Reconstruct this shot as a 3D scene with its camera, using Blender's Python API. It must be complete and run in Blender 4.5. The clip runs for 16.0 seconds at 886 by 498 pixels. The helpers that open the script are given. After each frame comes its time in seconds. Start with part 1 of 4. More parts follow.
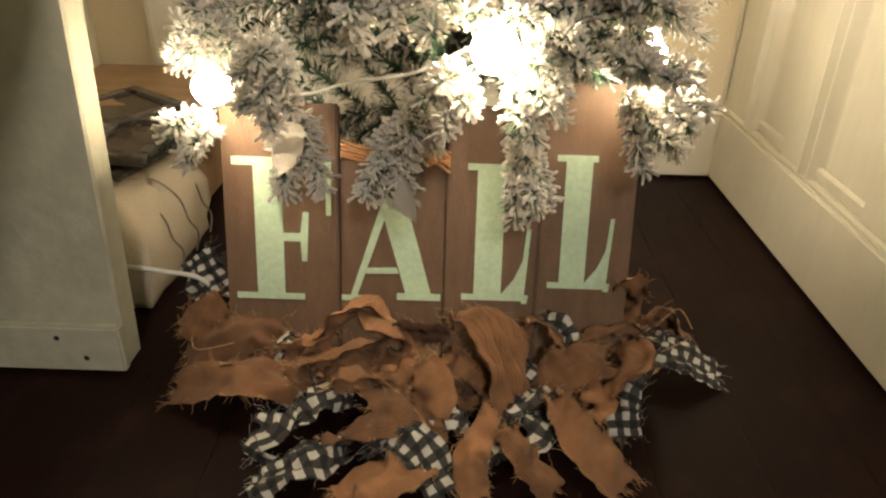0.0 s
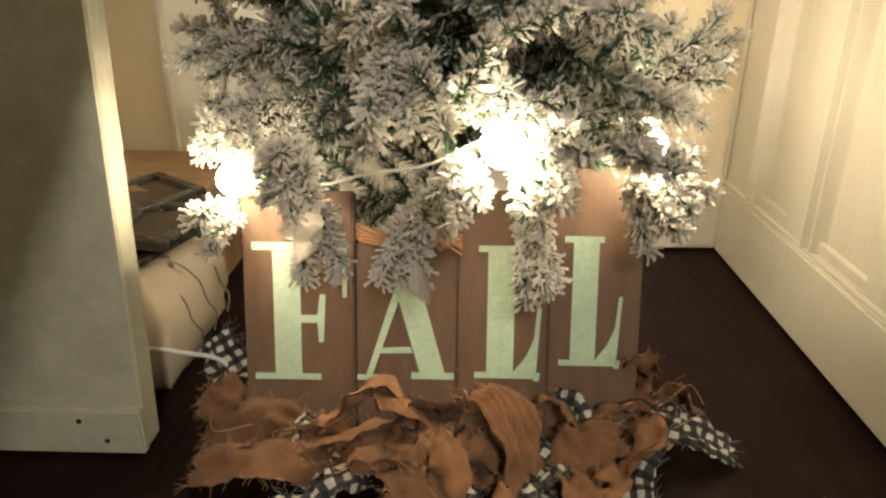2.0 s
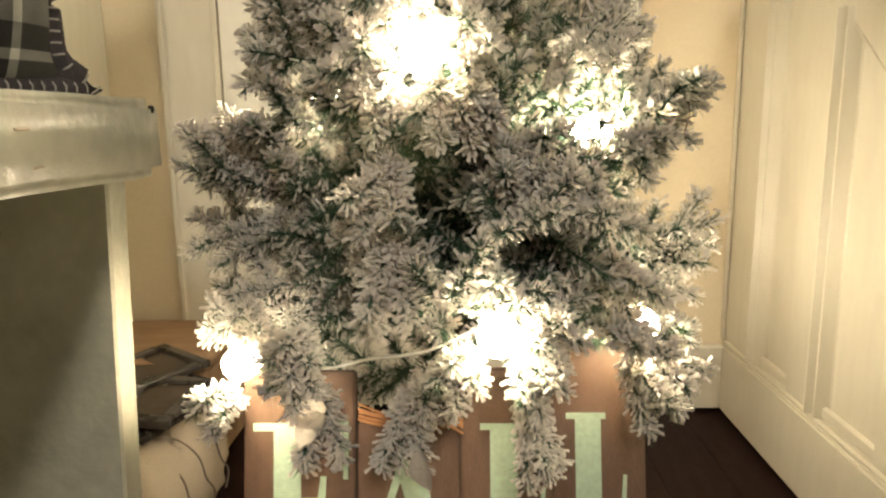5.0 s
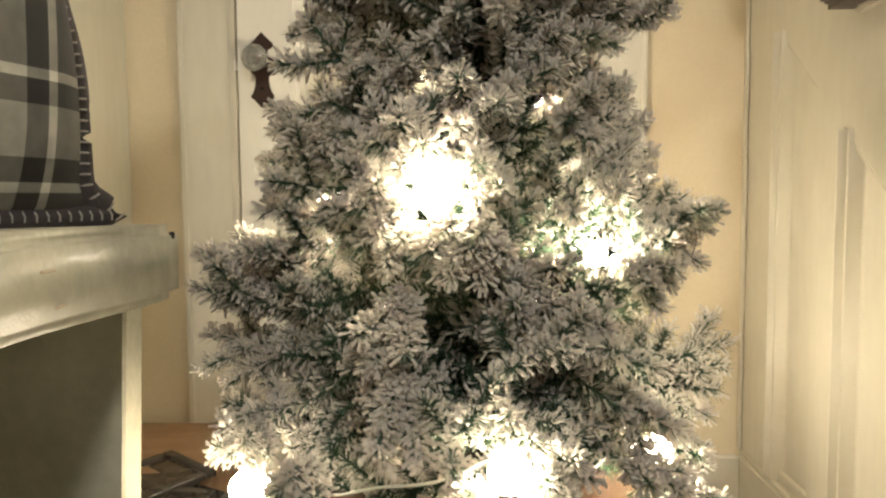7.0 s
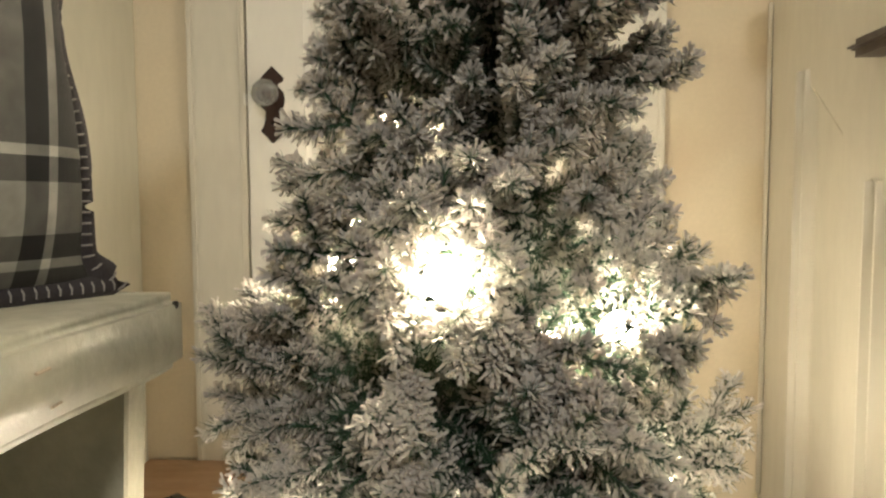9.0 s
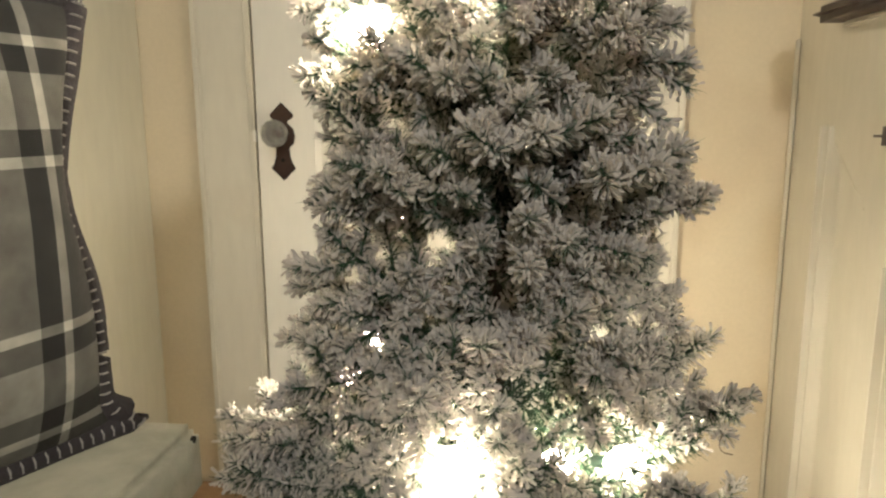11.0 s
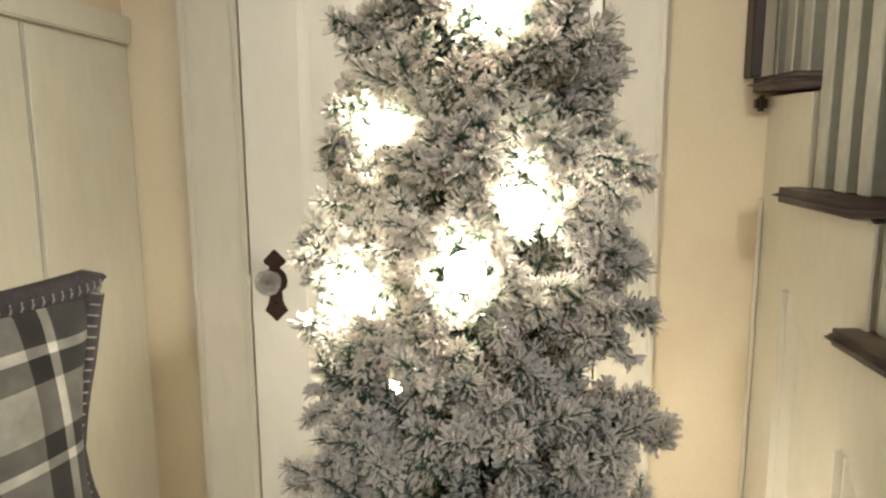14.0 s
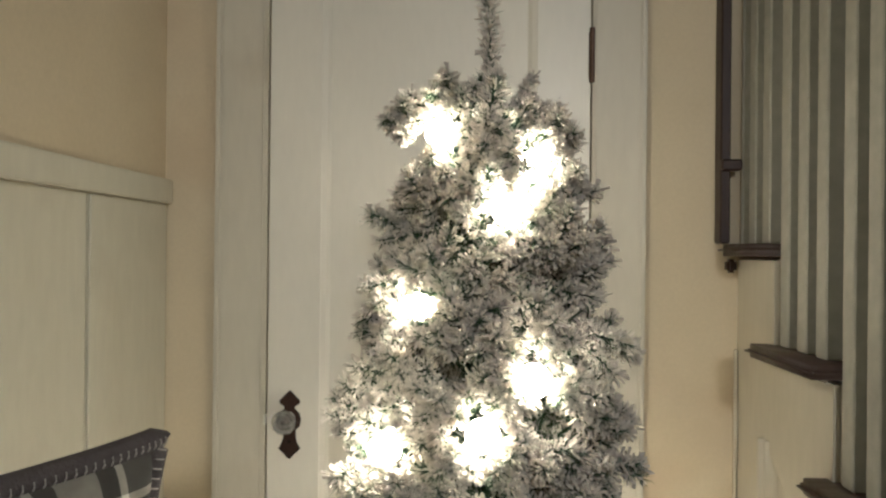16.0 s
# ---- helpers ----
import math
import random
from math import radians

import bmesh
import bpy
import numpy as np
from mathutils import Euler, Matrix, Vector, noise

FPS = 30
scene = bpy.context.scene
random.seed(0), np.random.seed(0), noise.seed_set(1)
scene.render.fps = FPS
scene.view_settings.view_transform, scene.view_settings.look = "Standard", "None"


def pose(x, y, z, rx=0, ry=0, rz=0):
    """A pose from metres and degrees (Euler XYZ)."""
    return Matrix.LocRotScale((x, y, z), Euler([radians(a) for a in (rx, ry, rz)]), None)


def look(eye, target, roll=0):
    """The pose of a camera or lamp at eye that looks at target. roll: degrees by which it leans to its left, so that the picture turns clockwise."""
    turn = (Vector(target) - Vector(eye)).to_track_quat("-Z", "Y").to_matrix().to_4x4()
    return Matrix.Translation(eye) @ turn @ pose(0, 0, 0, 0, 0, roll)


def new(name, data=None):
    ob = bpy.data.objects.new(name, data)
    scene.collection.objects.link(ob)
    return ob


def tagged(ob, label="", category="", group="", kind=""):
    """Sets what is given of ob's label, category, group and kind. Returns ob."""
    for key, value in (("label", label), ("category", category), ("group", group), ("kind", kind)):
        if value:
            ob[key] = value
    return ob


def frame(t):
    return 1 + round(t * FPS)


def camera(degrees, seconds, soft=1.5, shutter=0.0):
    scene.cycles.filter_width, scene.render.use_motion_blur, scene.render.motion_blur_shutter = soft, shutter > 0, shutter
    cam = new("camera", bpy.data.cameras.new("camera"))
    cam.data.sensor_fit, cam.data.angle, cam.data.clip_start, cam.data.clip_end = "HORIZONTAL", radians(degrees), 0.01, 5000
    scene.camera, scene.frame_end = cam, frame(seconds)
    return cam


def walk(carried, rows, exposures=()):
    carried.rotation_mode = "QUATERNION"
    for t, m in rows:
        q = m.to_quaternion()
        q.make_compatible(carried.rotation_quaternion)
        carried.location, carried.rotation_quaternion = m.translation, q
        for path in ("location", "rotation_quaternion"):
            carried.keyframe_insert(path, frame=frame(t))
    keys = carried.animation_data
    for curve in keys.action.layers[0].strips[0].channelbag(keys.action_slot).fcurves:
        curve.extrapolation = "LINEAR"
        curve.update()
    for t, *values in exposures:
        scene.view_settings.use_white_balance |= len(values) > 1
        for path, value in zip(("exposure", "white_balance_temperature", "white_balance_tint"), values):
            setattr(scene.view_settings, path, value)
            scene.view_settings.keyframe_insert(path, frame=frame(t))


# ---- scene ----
cam = camera(64.7, 16.0, soft=2.3)
PATH = [
    (0, (0.046, 0.019, 0.543), (0.025, 1.783, -0.399), 1.4),
    (0.5, (0.043, 0.013, 0.552), (0.008, 1.797, -0.353), 1.2),
    (1, (0.039, 0.007, 0.562), (0.007, 1.812, -0.299), 1.0),
    (1.5, (0.041, 0.003, 0.565), (-0.002, 1.832, -0.243), 0.7),
    (2, (0.042, 0.001, 0.568), (-0.009, 1.848, -0.199), 0.2),
    (2.5, (0.039, -0.003, 0.574), (-0.013, 1.859, -0.153), 0.3),
    (3, (0.038, -0.004, 0.581), (-0.011, 1.875, -0.103), 0.2),
    (3.5, (0.041, -0.005, 0.59), (-0.009, 1.894, -0.036), -0.2),
    (4, (0.042, -0.003, 0.596), (-0.01, 1.918, 0.044), -0.9),
    (4.5, (0.047, -0.005, 0.607), (-0.009, 1.936, 0.13), -0.9),
    (4.7, (0.048, -0.008, 0.609), (-0.011, 1.943, 0.176), -0.9),
    (7, (0.048, -0.014, 0.66), (-0.044, 1.979, 0.52), -0.5),
    (7.5, (0.047, -0.007, 0.669), (-0.046, 1.988, 0.562), -0.6),
    (8, (0.045, -0.002, 0.689), (-0.054, 1.993, 0.589), -0.4),
    (8.2, (0.043, -0.001, 0.694), (-0.06, 1.995, 0.599), -0.3),
    (10.3, (0.058, 0.046, 0.87), (-0.104, 2.016, 0.563), -0.5),
    (10.5, (0.055, 0.046, 0.899), (-0.106, 2.012, 0.567), -0.4),
    (11, (0.051, 0.043, 0.956), (-0.116, 2.004, 0.6), -0.3),
    (11.5, (0.055, 0.046, 1.008), (-0.109, 2.007, 0.648), -0.7),
    (12, (0.053, 0.055, 1.051), (-0.108, 2.013, 0.677), -0.6),
    (12.5, (0.053, 0.056, 1.104), (-0.096, 2.013, 0.723), -0.9),
    (13, (0.055, 0.05, 1.147), (-0.085, 2.013, 0.787), -0.2),
    (13.5, (0.056, 0.035, 1.184), (-0.074, 2.0, 0.833), 0.1),
    (14, (0.055, 0.018, 1.224), (-0.072, 1.987, 0.899), -0.3),
    (14.5, (0.05, -0.007, 1.257), (-0.084, 1.975, 1.027), -0.1),
    (15, (0.045, -0.046, 1.277), (-0.092, 1.944, 1.142), -0.0),
    (15.5, (0.037, -0.087, 1.29), (-0.085, 1.908, 1.223), 0.0),
    (16, (0.023, -0.117, 1.302), (-0.068, 1.881, 1.307), 0.6),
]
EXPOSURES = [(0.0, -0.26, 6300, 10), (3.0, -0.06, 6200, 10), (4.5, -0.10, 6250, 10), (8.0, -0.34, 5900, 10), (10.5, -0.44, 5800, 10), (11.5, -0.20, 5700, 10), (12.5, -0.02, 5600, 10), (13.5, -0.10, 5600, 10), (14.5, -0.40, 5500, 10), (16.0, -0.82, 5450, 10)]
walk(cam, [(t, look(eye, target, roll)) for t, eye, target, roll in PATH], EXPOSURES)

# ---- world and light ----
world = bpy.data.worlds.new("night_room")
world.use_nodes = True
world.node_tree.nodes["Background"].inputs[0].default_value = (0.9, 0.95, 1.0, 1)
world.node_tree.nodes["Background"].inputs[1].default_value = 0.01
scene.world = world
BULB_LIGHT = 205.0
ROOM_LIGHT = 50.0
# unseen area light without a fixture, added to stand in for the room's light
room_fill = bpy.data.lights.new("room_fill", "AREA")
room_fill.shape, room_fill.size, room_fill.energy, room_fill.color = "DISK", 0.34, ROOM_LIGHT, (1.0, 0.90, 0.76)
room_fill_ob = new("room_fill", room_fill)
room_fill_ob.matrix_world = look((0.50, -2.2, 2.20), (-0.2, 0.6, 0.3))


# ---- materials ----
def mat(name, colour, colour2=None, rough=0.6, metal=0.0, scale=8.0, fine=90.0, bump=0.15, stretch=(1, 1, 1), mixing=0.6, stain=None, stain_scale=2.5, coat=0.0, sheen=0.0, speckle=0.35, spec=0.5):
    m = bpy.data.materials.new(name)
    m.use_nodes = True
    nt = m.node_tree
    b = nt.nodes["Principled BSDF"]
    tc = nt.nodes.new("ShaderNodeTexCoord")
    mp = nt.nodes.new("ShaderNodeMapping")
    mp.inputs["Scale"].default_value = stretch
    nt.links.new(tc.outputs["Object"], mp.inputs[0])
    n1 = nt.nodes.new("ShaderNodeTexNoise")
    n1.inputs["Scale"].default_value, n1.inputs["Detail"].default_value = scale, 6
    n2 = nt.nodes.new("ShaderNodeTexNoise")
    n2.inputs["Scale"].default_value, n2.inputs["Detail"].default_value = fine, 4
    nt.links.new(mp.outputs[0], n1.inputs[0])
    nt.links.new(mp.outputs[0], n2.inputs[0])
    ramp = nt.nodes.new("ShaderNodeMapRange")
    ramp.inputs[1].default_value, ramp.inputs[2].default_value = 0.3, 0.7
    ramp.inputs[4].default_value = mixing
    nt.links.new(n1.outputs[0], ramp.inputs[0])
    mx = nt.nodes.new("ShaderNodeMix")
    mx.data_type = "RGBA"
    mx.inputs[6].default_value = (*colour, 1)
    mx.inputs[7].default_value = (*(colour2 or [c * 0.8 for c in colour]), 1)
    nt.links.new(ramp.outputs[0], mx.inputs[0])
    out = mx.outputs[2]
    mf = nt.nodes.new("ShaderNodeMix")
    mf.data_type, mf.blend_type = "RGBA", "MULTIPLY"
    mf.inputs[0].default_value = speckle
    nt.links.new(out, mf.inputs[6])
    nt.links.new(n2.outputs[0], mf.inputs[7])
    gain = nt.nodes.new("ShaderNodeMix")
    gain.data_type, gain.blend_type = "RGBA", "MULTIPLY"
    gain.inputs[0].default_value = 1
    gain.inputs[7].default_value = (1 + 0.57 * speckle,) * 3 + (1,)
    nt.links.new(mf.outputs[2], gain.inputs[6])
    out = gain.outputs[2]
    if stain:
        n3 = nt.nodes.new("ShaderNodeTexNoise")
        n3.inputs["Scale"].default_value, n3.inputs["Detail"].default_value = stain_scale, 8
        nt.links.new(tc.outputs["Object"], n3.inputs[0])
        r3 = nt.nodes.new("ShaderNodeMapRange")
        r3.inputs[1].default_value, r3.inputs[2].default_value, r3.inputs[4].default_value = 0.55, 0.75, 0.5
        nt.links.new(n3.outputs[0], r3.inputs[0])
        ms = nt.nodes.new("ShaderNodeMix")
        ms.data_type = "RGBA"
        ms.inputs[7].default_value = (*stain, 1)
        nt.links.new(r3.outputs[0], ms.inputs[0])
        nt.links.new(out, ms.inputs[6])
        out = ms.outputs[2]
    nt.links.new(out, b.inputs["Base Color"])
    rr = nt.nodes.new("ShaderNodeMapRange")
    rr.inputs[3].default_value, rr.inputs[4].default_value = max(rough - 0.12, 0.02), min(rough + 0.12, 1)
    nt.links.new(n1.outputs[0], rr.inputs[0])
    nt.links.new(rr.outputs[0], b.inputs["Roughness"])
    b.inputs["Metallic"].default_value = metal
    b.inputs["Specular IOR Level"].default_value = spec
    b.inputs["Coat Weight"].default_value = coat
    b.inputs["Sheen Weight"].default_value = sheen
    if bump:
        bp = nt.nodes.new("ShaderNodeBump")
        bp.inputs["Strength"].default_value, bp.inputs["Distance"].default_value = bump, 0.003
        add = nt.nodes.new("ShaderNodeMath")
        nt.links.new(n1.outputs[0], add.inputs[0])
        nt.links.new(n2.outputs[0], add.inputs[1])
        nt.links.new(add.outputs[0], bp.inputs["Height"])
        nt.links.new(bp.outputs[0], b.inputs["Normal"])
    return m


def maths(nt, op, a, b=None, c=None):
    n = nt.nodes.new("ShaderNodeMath")
    n.operation = op
    for i, v in enumerate((a, b, c)):
        if v is None:
            continue
        if isinstance(v, (int, float)):
            n.inputs[i].default_value = v
        else:
            nt.links.new(v, n.inputs[i])
    return n.outputs[0]


def band(nt, u, period, lo, hi, offset=0.0):
    """1 where fract((u + offset) / period) lies between lo and hi."""
    f = maths(nt, "FRACT", maths(nt, "DIVIDE", maths(nt, "ADD", u, offset), period))
    return maths(nt, "MULTIPLY", maths(nt, "GREATER_THAN", f, lo), maths(nt, "LESS_THAN", f, hi))


def mixed(nt, fac, a, b, blend="MIX"):
    n = nt.nodes.new("ShaderNodeMix")
    n.data_type, n.blend_type = "RGBA", blend
    for i, v in ((0, fac), (6, a), (7, b)):
        if isinstance(v, tuple):
            n.inputs[i].default_value = (*v, 1)
        elif isinstance(v, (int, float)):
            n.inputs[i].default_value = v
        else:
            nt.links.new(v, n.inputs[i])
    return n.outputs[2]


def cloth(name, make, weave=1400.0, rough=0.9, bump=0.4, spread=0.0):
    """A woven cloth whose colours come from make(nt, u, v) over its own metres."""
    m = bpy.data.materials.new(name)
    m.use_nodes = True
    nt = m.node_tree
    b = nt.nodes["Principled BSDF"]
    tc = nt.nodes.new("ShaderNodeTexCoord")
    sp = nt.nodes.new("ShaderNodeSeparateXYZ")
    nt.links.new(tc.outputs["UV"], sp.inputs[0])
    u, v = sp.outputs[0], sp.outputs[1]
    col = make(nt, u, v)
    n = nt.nodes.new("ShaderNodeTexNoise")
    n.inputs["Scale"].default_value, n.inputs["Detail"].default_value = 35, 6
    nt.links.new(tc.outputs["Object"], n.inputs[0])
    k = nt.nodes.new("ShaderNodeMapRange")
    k.inputs[1].default_value, k.inputs[2].default_value, k.inputs[3].default_value, k.inputs[4].default_value = 0.25, 0.75, 0.62, 1.2
    nt.links.new(n.outputs[0], k.inputs[0])
    wu = maths(nt, "ABSOLUTE", maths(nt, "SINE", maths(nt, "MULTIPLY", u, weave)))
    wv = maths(nt, "ABSOLUTE", maths(nt, "SINE", maths(nt, "MULTIPLY", v, weave)))
    w = maths(nt, "MULTIPLY", wu, wv)
    info = nt.nodes.new("ShaderNodeObjectInfo")
    own = maths(nt, "MULTIPLY_ADD", info.outputs["Random"], spread, 1.0 - 0.5 * spread)
    shade = maths(nt, "MULTIPLY", maths(nt, "MULTIPLY", k.outputs[0], own), maths(nt, "MULTIPLY_ADD", w, 0.16, 0.92))
    nt.links.new(mixed(nt, 1.0, col, shade, "MULTIPLY"), b.inputs["Base Color"])
    b.inputs["Roughness"].default_value = rough
    b.inputs["Sheen Weight"].default_value = 0.05
    bp = nt.nodes.new("ShaderNodeBump")
    bp.inputs["Strength"].default_value, bp.inputs["Distance"].default_value = bump, 0.001
    nt.links.new(maths(nt, "ADD", w, n.outputs[0]), bp.inputs["Height"])
    nt.links.new(bp.outputs[0], b.inputs["Normal"])
    return m


def gingham_colour(nt, u, v):
    a, b = band(nt, u, 0.0165, 0.0, 0.5), band(nt, v, 0.0165, 0.0, 0.5)
    s = maths(nt, "MULTIPLY", maths(nt, "ADD", a, b), 0.5)
    half = maths(nt, "GREATER_THAN", s, 0.25)
    full = maths(nt, "GREATER_THAN", s, 0.75)
    return mixed(nt, full, mixed(nt, half, (0.54, 0.52, 0.45), (0.045, 0.040, 0.036)), (0.010, 0.0105, 0.009))


def plaid_colour(nt, u, v):
    def tone(c, off):
        white = maths(nt, "ADD", band(nt, c, 0.25, 0.012, 0.05, off), band(nt, c, 0.25, 0.42, 0.458, off))
        dark = maths(nt, "ADD", band(nt, c, 0.25, 0.05, 0.14, off), band(nt, c, 0.25, 0.33, 0.42, off))
        light = band(nt, c, 0.25, 0.14, 0.33, off)
        t = maths(nt, "ADD", maths(nt, "MULTIPLY", white, 0.85), maths(nt, "MULTIPLY", dark, -0.13))
        return maths(nt, "ADD", maths(nt, "ADD", t, maths(nt, "MULTIPLY", light, 0.52)), 0.25)
    a, b = tone(u, 0.252), tone(v, 0.229)
    s = maths(nt, "MULTIPLY", maths(nt, "ADD", a, b), 0.5)
    s = maths(nt, "MULTIPLY", maths(nt, "POWER", maths(nt, "MAXIMUM", s, 0.01), 1.85), 0.52)
    col = nt.nodes.new("ShaderNodeCombineColor")
    for i, f in enumerate((1.0, 0.97, 0.84)):
        nt.links.new(maths(nt, "MULTIPLY", s, f), col.inputs[i])
    return col.outputs[0]


M_TRIM = mat("white_painted_trim", (0.61, 0.58, 0.48), (0.54, 0.50, 0.40), 0.42, scale=5, fine=60, bump=0.10, stretch=(1, 1, 0.25), stain=(0.46, 0.40, 0.30), stain_scale=4, speckle=0.14)
M_WAINSCOT = mat("aged_cream_wall_paint", (0.62, 0.60, 0.49), (0.56, 0.53, 0.42), 0.5, scale=4, fine=60, bump=0.10, stretch=(1, 1, 0.25), stain=(0.44, 0.39, 0.29), stain_scale=3.5, speckle=0.14)
M_DOOR = mat("white_painted_door", (0.74, 0.72, 0.64), (0.69, 0.66, 0.57), 0.4, scale=4, fine=70, bump=0.06, stretch=(1, 1, 0.3), mixing=0.4, speckle=0.08)
M_WALL = mat("tan_plaster", (0.65, 0.565, 0.40), (0.60, 0.515, 0.355), 0.8, scale=6, fine=120, bump=0.05, stain=(0.52, 0.41, 0.27), stain_scale=3.2, speckle=0.12)
M_CEIL = mat("white_ceiling_plaster", (0.7, 0.68, 0.62), None, 0.9, bump=0.2)
M_FLOOR = mat("dark_stained_floorboard", (0.0088, 0.0033, 0.0025), (0.0150, 0.0058, 0.0043), 0.46, scale=10, fine=160, bump=0.4, stretch=(6, 0.6, 1), stain=(0.036, 0.016, 0.012), stain_scale=14, spec=0.08, speckle=0.6)
# dirt in the floor joints; on door gap and keyhole this black is painted shade
M_UNDER = mat("joint_dirt_and_gap_shade", (0.006, 0.004, 0.003), None, 0.9)
M_TREAD = mat("dark_stained_tread", (0.034, 0.018, 0.014), (0.02, 0.010, 0.008), 0.4, scale=12, fine=90, stretch=(1, 5, 1))
M_BALU = mat("grey_white_paint", (0.43, 0.43, 0.375), (0.37, 0.37, 0.32), 0.45, scale=6, fine=50, bump=0.1)
M_BENCH = mat("glossy_white_bench_paint", (0.46, 0.45, 0.35), (0.38, 0.37, 0.28), 0.34, scale=14, fine=45, bump=0.75, stain=(0.42, 0.38, 0.28), stain_scale=5, coat=0.1)
M_BOARD = mat("brown_stained_pine", (0.165, 0.099, 0.059), (0.108, 0.064, 0.038), 0.55, scale=14, fine=120, bump=0.3, stretch=(5, 5, 0.45))
M_MINT = mat("pale_green_chalk_paint", (0.50, 0.64, 0.46), (0.43, 0.56, 0.40), 0.75, scale=30, fine=160, bump=0.2)
M_BARK = mat("brown_tree_pole", (0.07, 0.05, 0.035), None, 0.8)
M_FLOCK = mat("white_flocking", (0.78, 0.745, 0.69), (0.64, 0.61, 0.56), 0.95, scale=60, fine=300, bump=0.5, sheen=0.3)
def let_light_through(m, share):
    """Mixes a translucent part into a thin fibrous material."""
    nt = m.node_tree
    pb_ = next(n for n in nt.nodes if n.type == "BSDF_PRINCIPLED")
    out = next(n for n in nt.nodes if n.type == "OUTPUT_MATERIAL")
    tr = nt.nodes.new("ShaderNodeBsdfTranslucent")
    tr.inputs["Color"].default_value = (0.86, 0.80, 0.71, 1)
    mix = nt.nodes.new("ShaderNodeMixShader")
    mix.inputs[0].default_value = share
    nt.links.new(pb_.outputs[0], mix.inputs[1])
    nt.links.new(tr.outputs[0], mix.inputs[2])
    nt.links.new(mix.outputs[0], out.inputs["Surface"])
let_light_through(M_FLOCK, 0.36)
M_NEEDLE = mat("dark_green_needles", (0.026, 0.066, 0.030), (0.046, 0.095, 0.046), 0.6, scale=40, fine=200, bump=0)
M_DUSTED = mat("flock_dusted_needles", (0.30, 0.325, 0.27), (0.19, 0.23, 0.175), 0.85, scale=120, fine=400, bump=0)
M_CORD = mat("white_cord_plastic", (0.72, 0.72, 0.66), None, 0.4, bump=0)
M_GREENCORD = mat("green_socket_plastic", (0.02, 0.055, 0.035), None, 0.5, bump=0)
M_IRON = mat("oil_rubbed_bronze", (0.035, 0.022, 0.017), (0.06, 0.03, 0.02), 0.5, metal=0.6, scale=50, bump=0.3)
M_HINGE = mat("worn_bronze_hinge", (0.12, 0.07, 0.045), (0.06, 0.035, 0.025), 0.5, metal=0.5, scale=40, bump=0.3)
M_CANVAS = mat("cream_canvas", (0.52, 0.45, 0.335), (0.42, 0.355, 0.26), 0.9, scale=12, fine=400, bump=0.5, stain=(0.45, 0.38, 0.28), stain_scale=6)
M_STRAP = mat("grey_canvas_cord", (0.22, 0.18, 0.14), None, 0.9, fine=300, bump=0.5)
M_CARD = mat("brown_kraft_board", (0.40, 0.255, 0.14), (0.24, 0.135, 0.07), 0.45, scale=5, fine=60, bump=0.2, stretch=(1, 4, 1))
M_BLACK = mat("black_frame_paint", (0.026, 0.023, 0.02), (0.09, 0.08, 0.068), 0.28, scale=30)
M_PAPER = mat("dark_print_paper", (0.085, 0.065, 0.05), (0.035, 0.028, 0.022), 0.25, scale=18, bump=0)
M_RAFFIA = mat("tan_raffia", (0.48, 0.24, 0.10), (0.36, 0.17, 0.07), 0.7, scale=40, fine=200, stretch=(1, 1, 4))
M_EDGE = mat("charcoal_yarn_edge", (0.035, 0.03, 0.032), (0.06, 0.052, 0.055), 0.95, scale=60, fine=300, bump=0.6)
M_STITCH = mat("pale_grey_yarn", (0.36, 0.34, 0.31), None, 0.95, fine=400, bump=0.5)
M_SCREW = mat("dark_screw_hole", (0.015, 0.012, 0.01), None, 0.8)
M_BURLAP = cloth("burlap", lambda nt, u, v: mixed(nt, 0.5, (0.31, 0.152, 0.066), (0.22, 0.102, 0.042)), 1900, bump=0.8, spread=0.75)
M_GINGHAM = cloth("black_white_gingham", gingham_colour, 3500, bump=0.2)
M_PLAID = cloth("grey_plaid_fleece", plaid_colour, 1900, 0.95, 0.5)
M_FRAY = mat("burlap_thread", (0.56, 0.33, 0.16), None, 0.9, bump=0)

M_BULB = bpy.data.materials.new("glowing_bulb_glass")
M_BULB.use_nodes = True
pb = M_BULB.node_tree.nodes["Principled BSDF"]
pb.inputs["Base Color"].default_value = (0.9, 0.88, 0.8, 1)
pb.inputs["Roughness"].default_value = 0.2
pb.inputs["Emission Color"].default_value = (1.0, 0.80, 0.53, 1)
pb.inputs["Emission Strength"].default_value = BULB_LIGHT
M_CRYSTAL = bpy.data.materials.new("crystal_glass")
M_CRYSTAL.use_nodes = True
pc = M_CRYSTAL.node_tree.nodes["Principled BSDF"]
pc.inputs["Base Color"].default_value = (0.95, 0.95, 0.9, 1)
pc.inputs["Roughness"].default_value, pc.inputs["IOR"].default_value, pc.inputs["Transmission Weight"].default_value = 0.03, 1.5, 0.88


# ---- mesh helpers ----
def thing(name, label="", category="", group="", kind="", at=(0, 0, 0)):
    ob = new(name)
    ob.location = at
    ob.empty_display_size = 0.05
    return tagged(ob, label, category, group, kind)


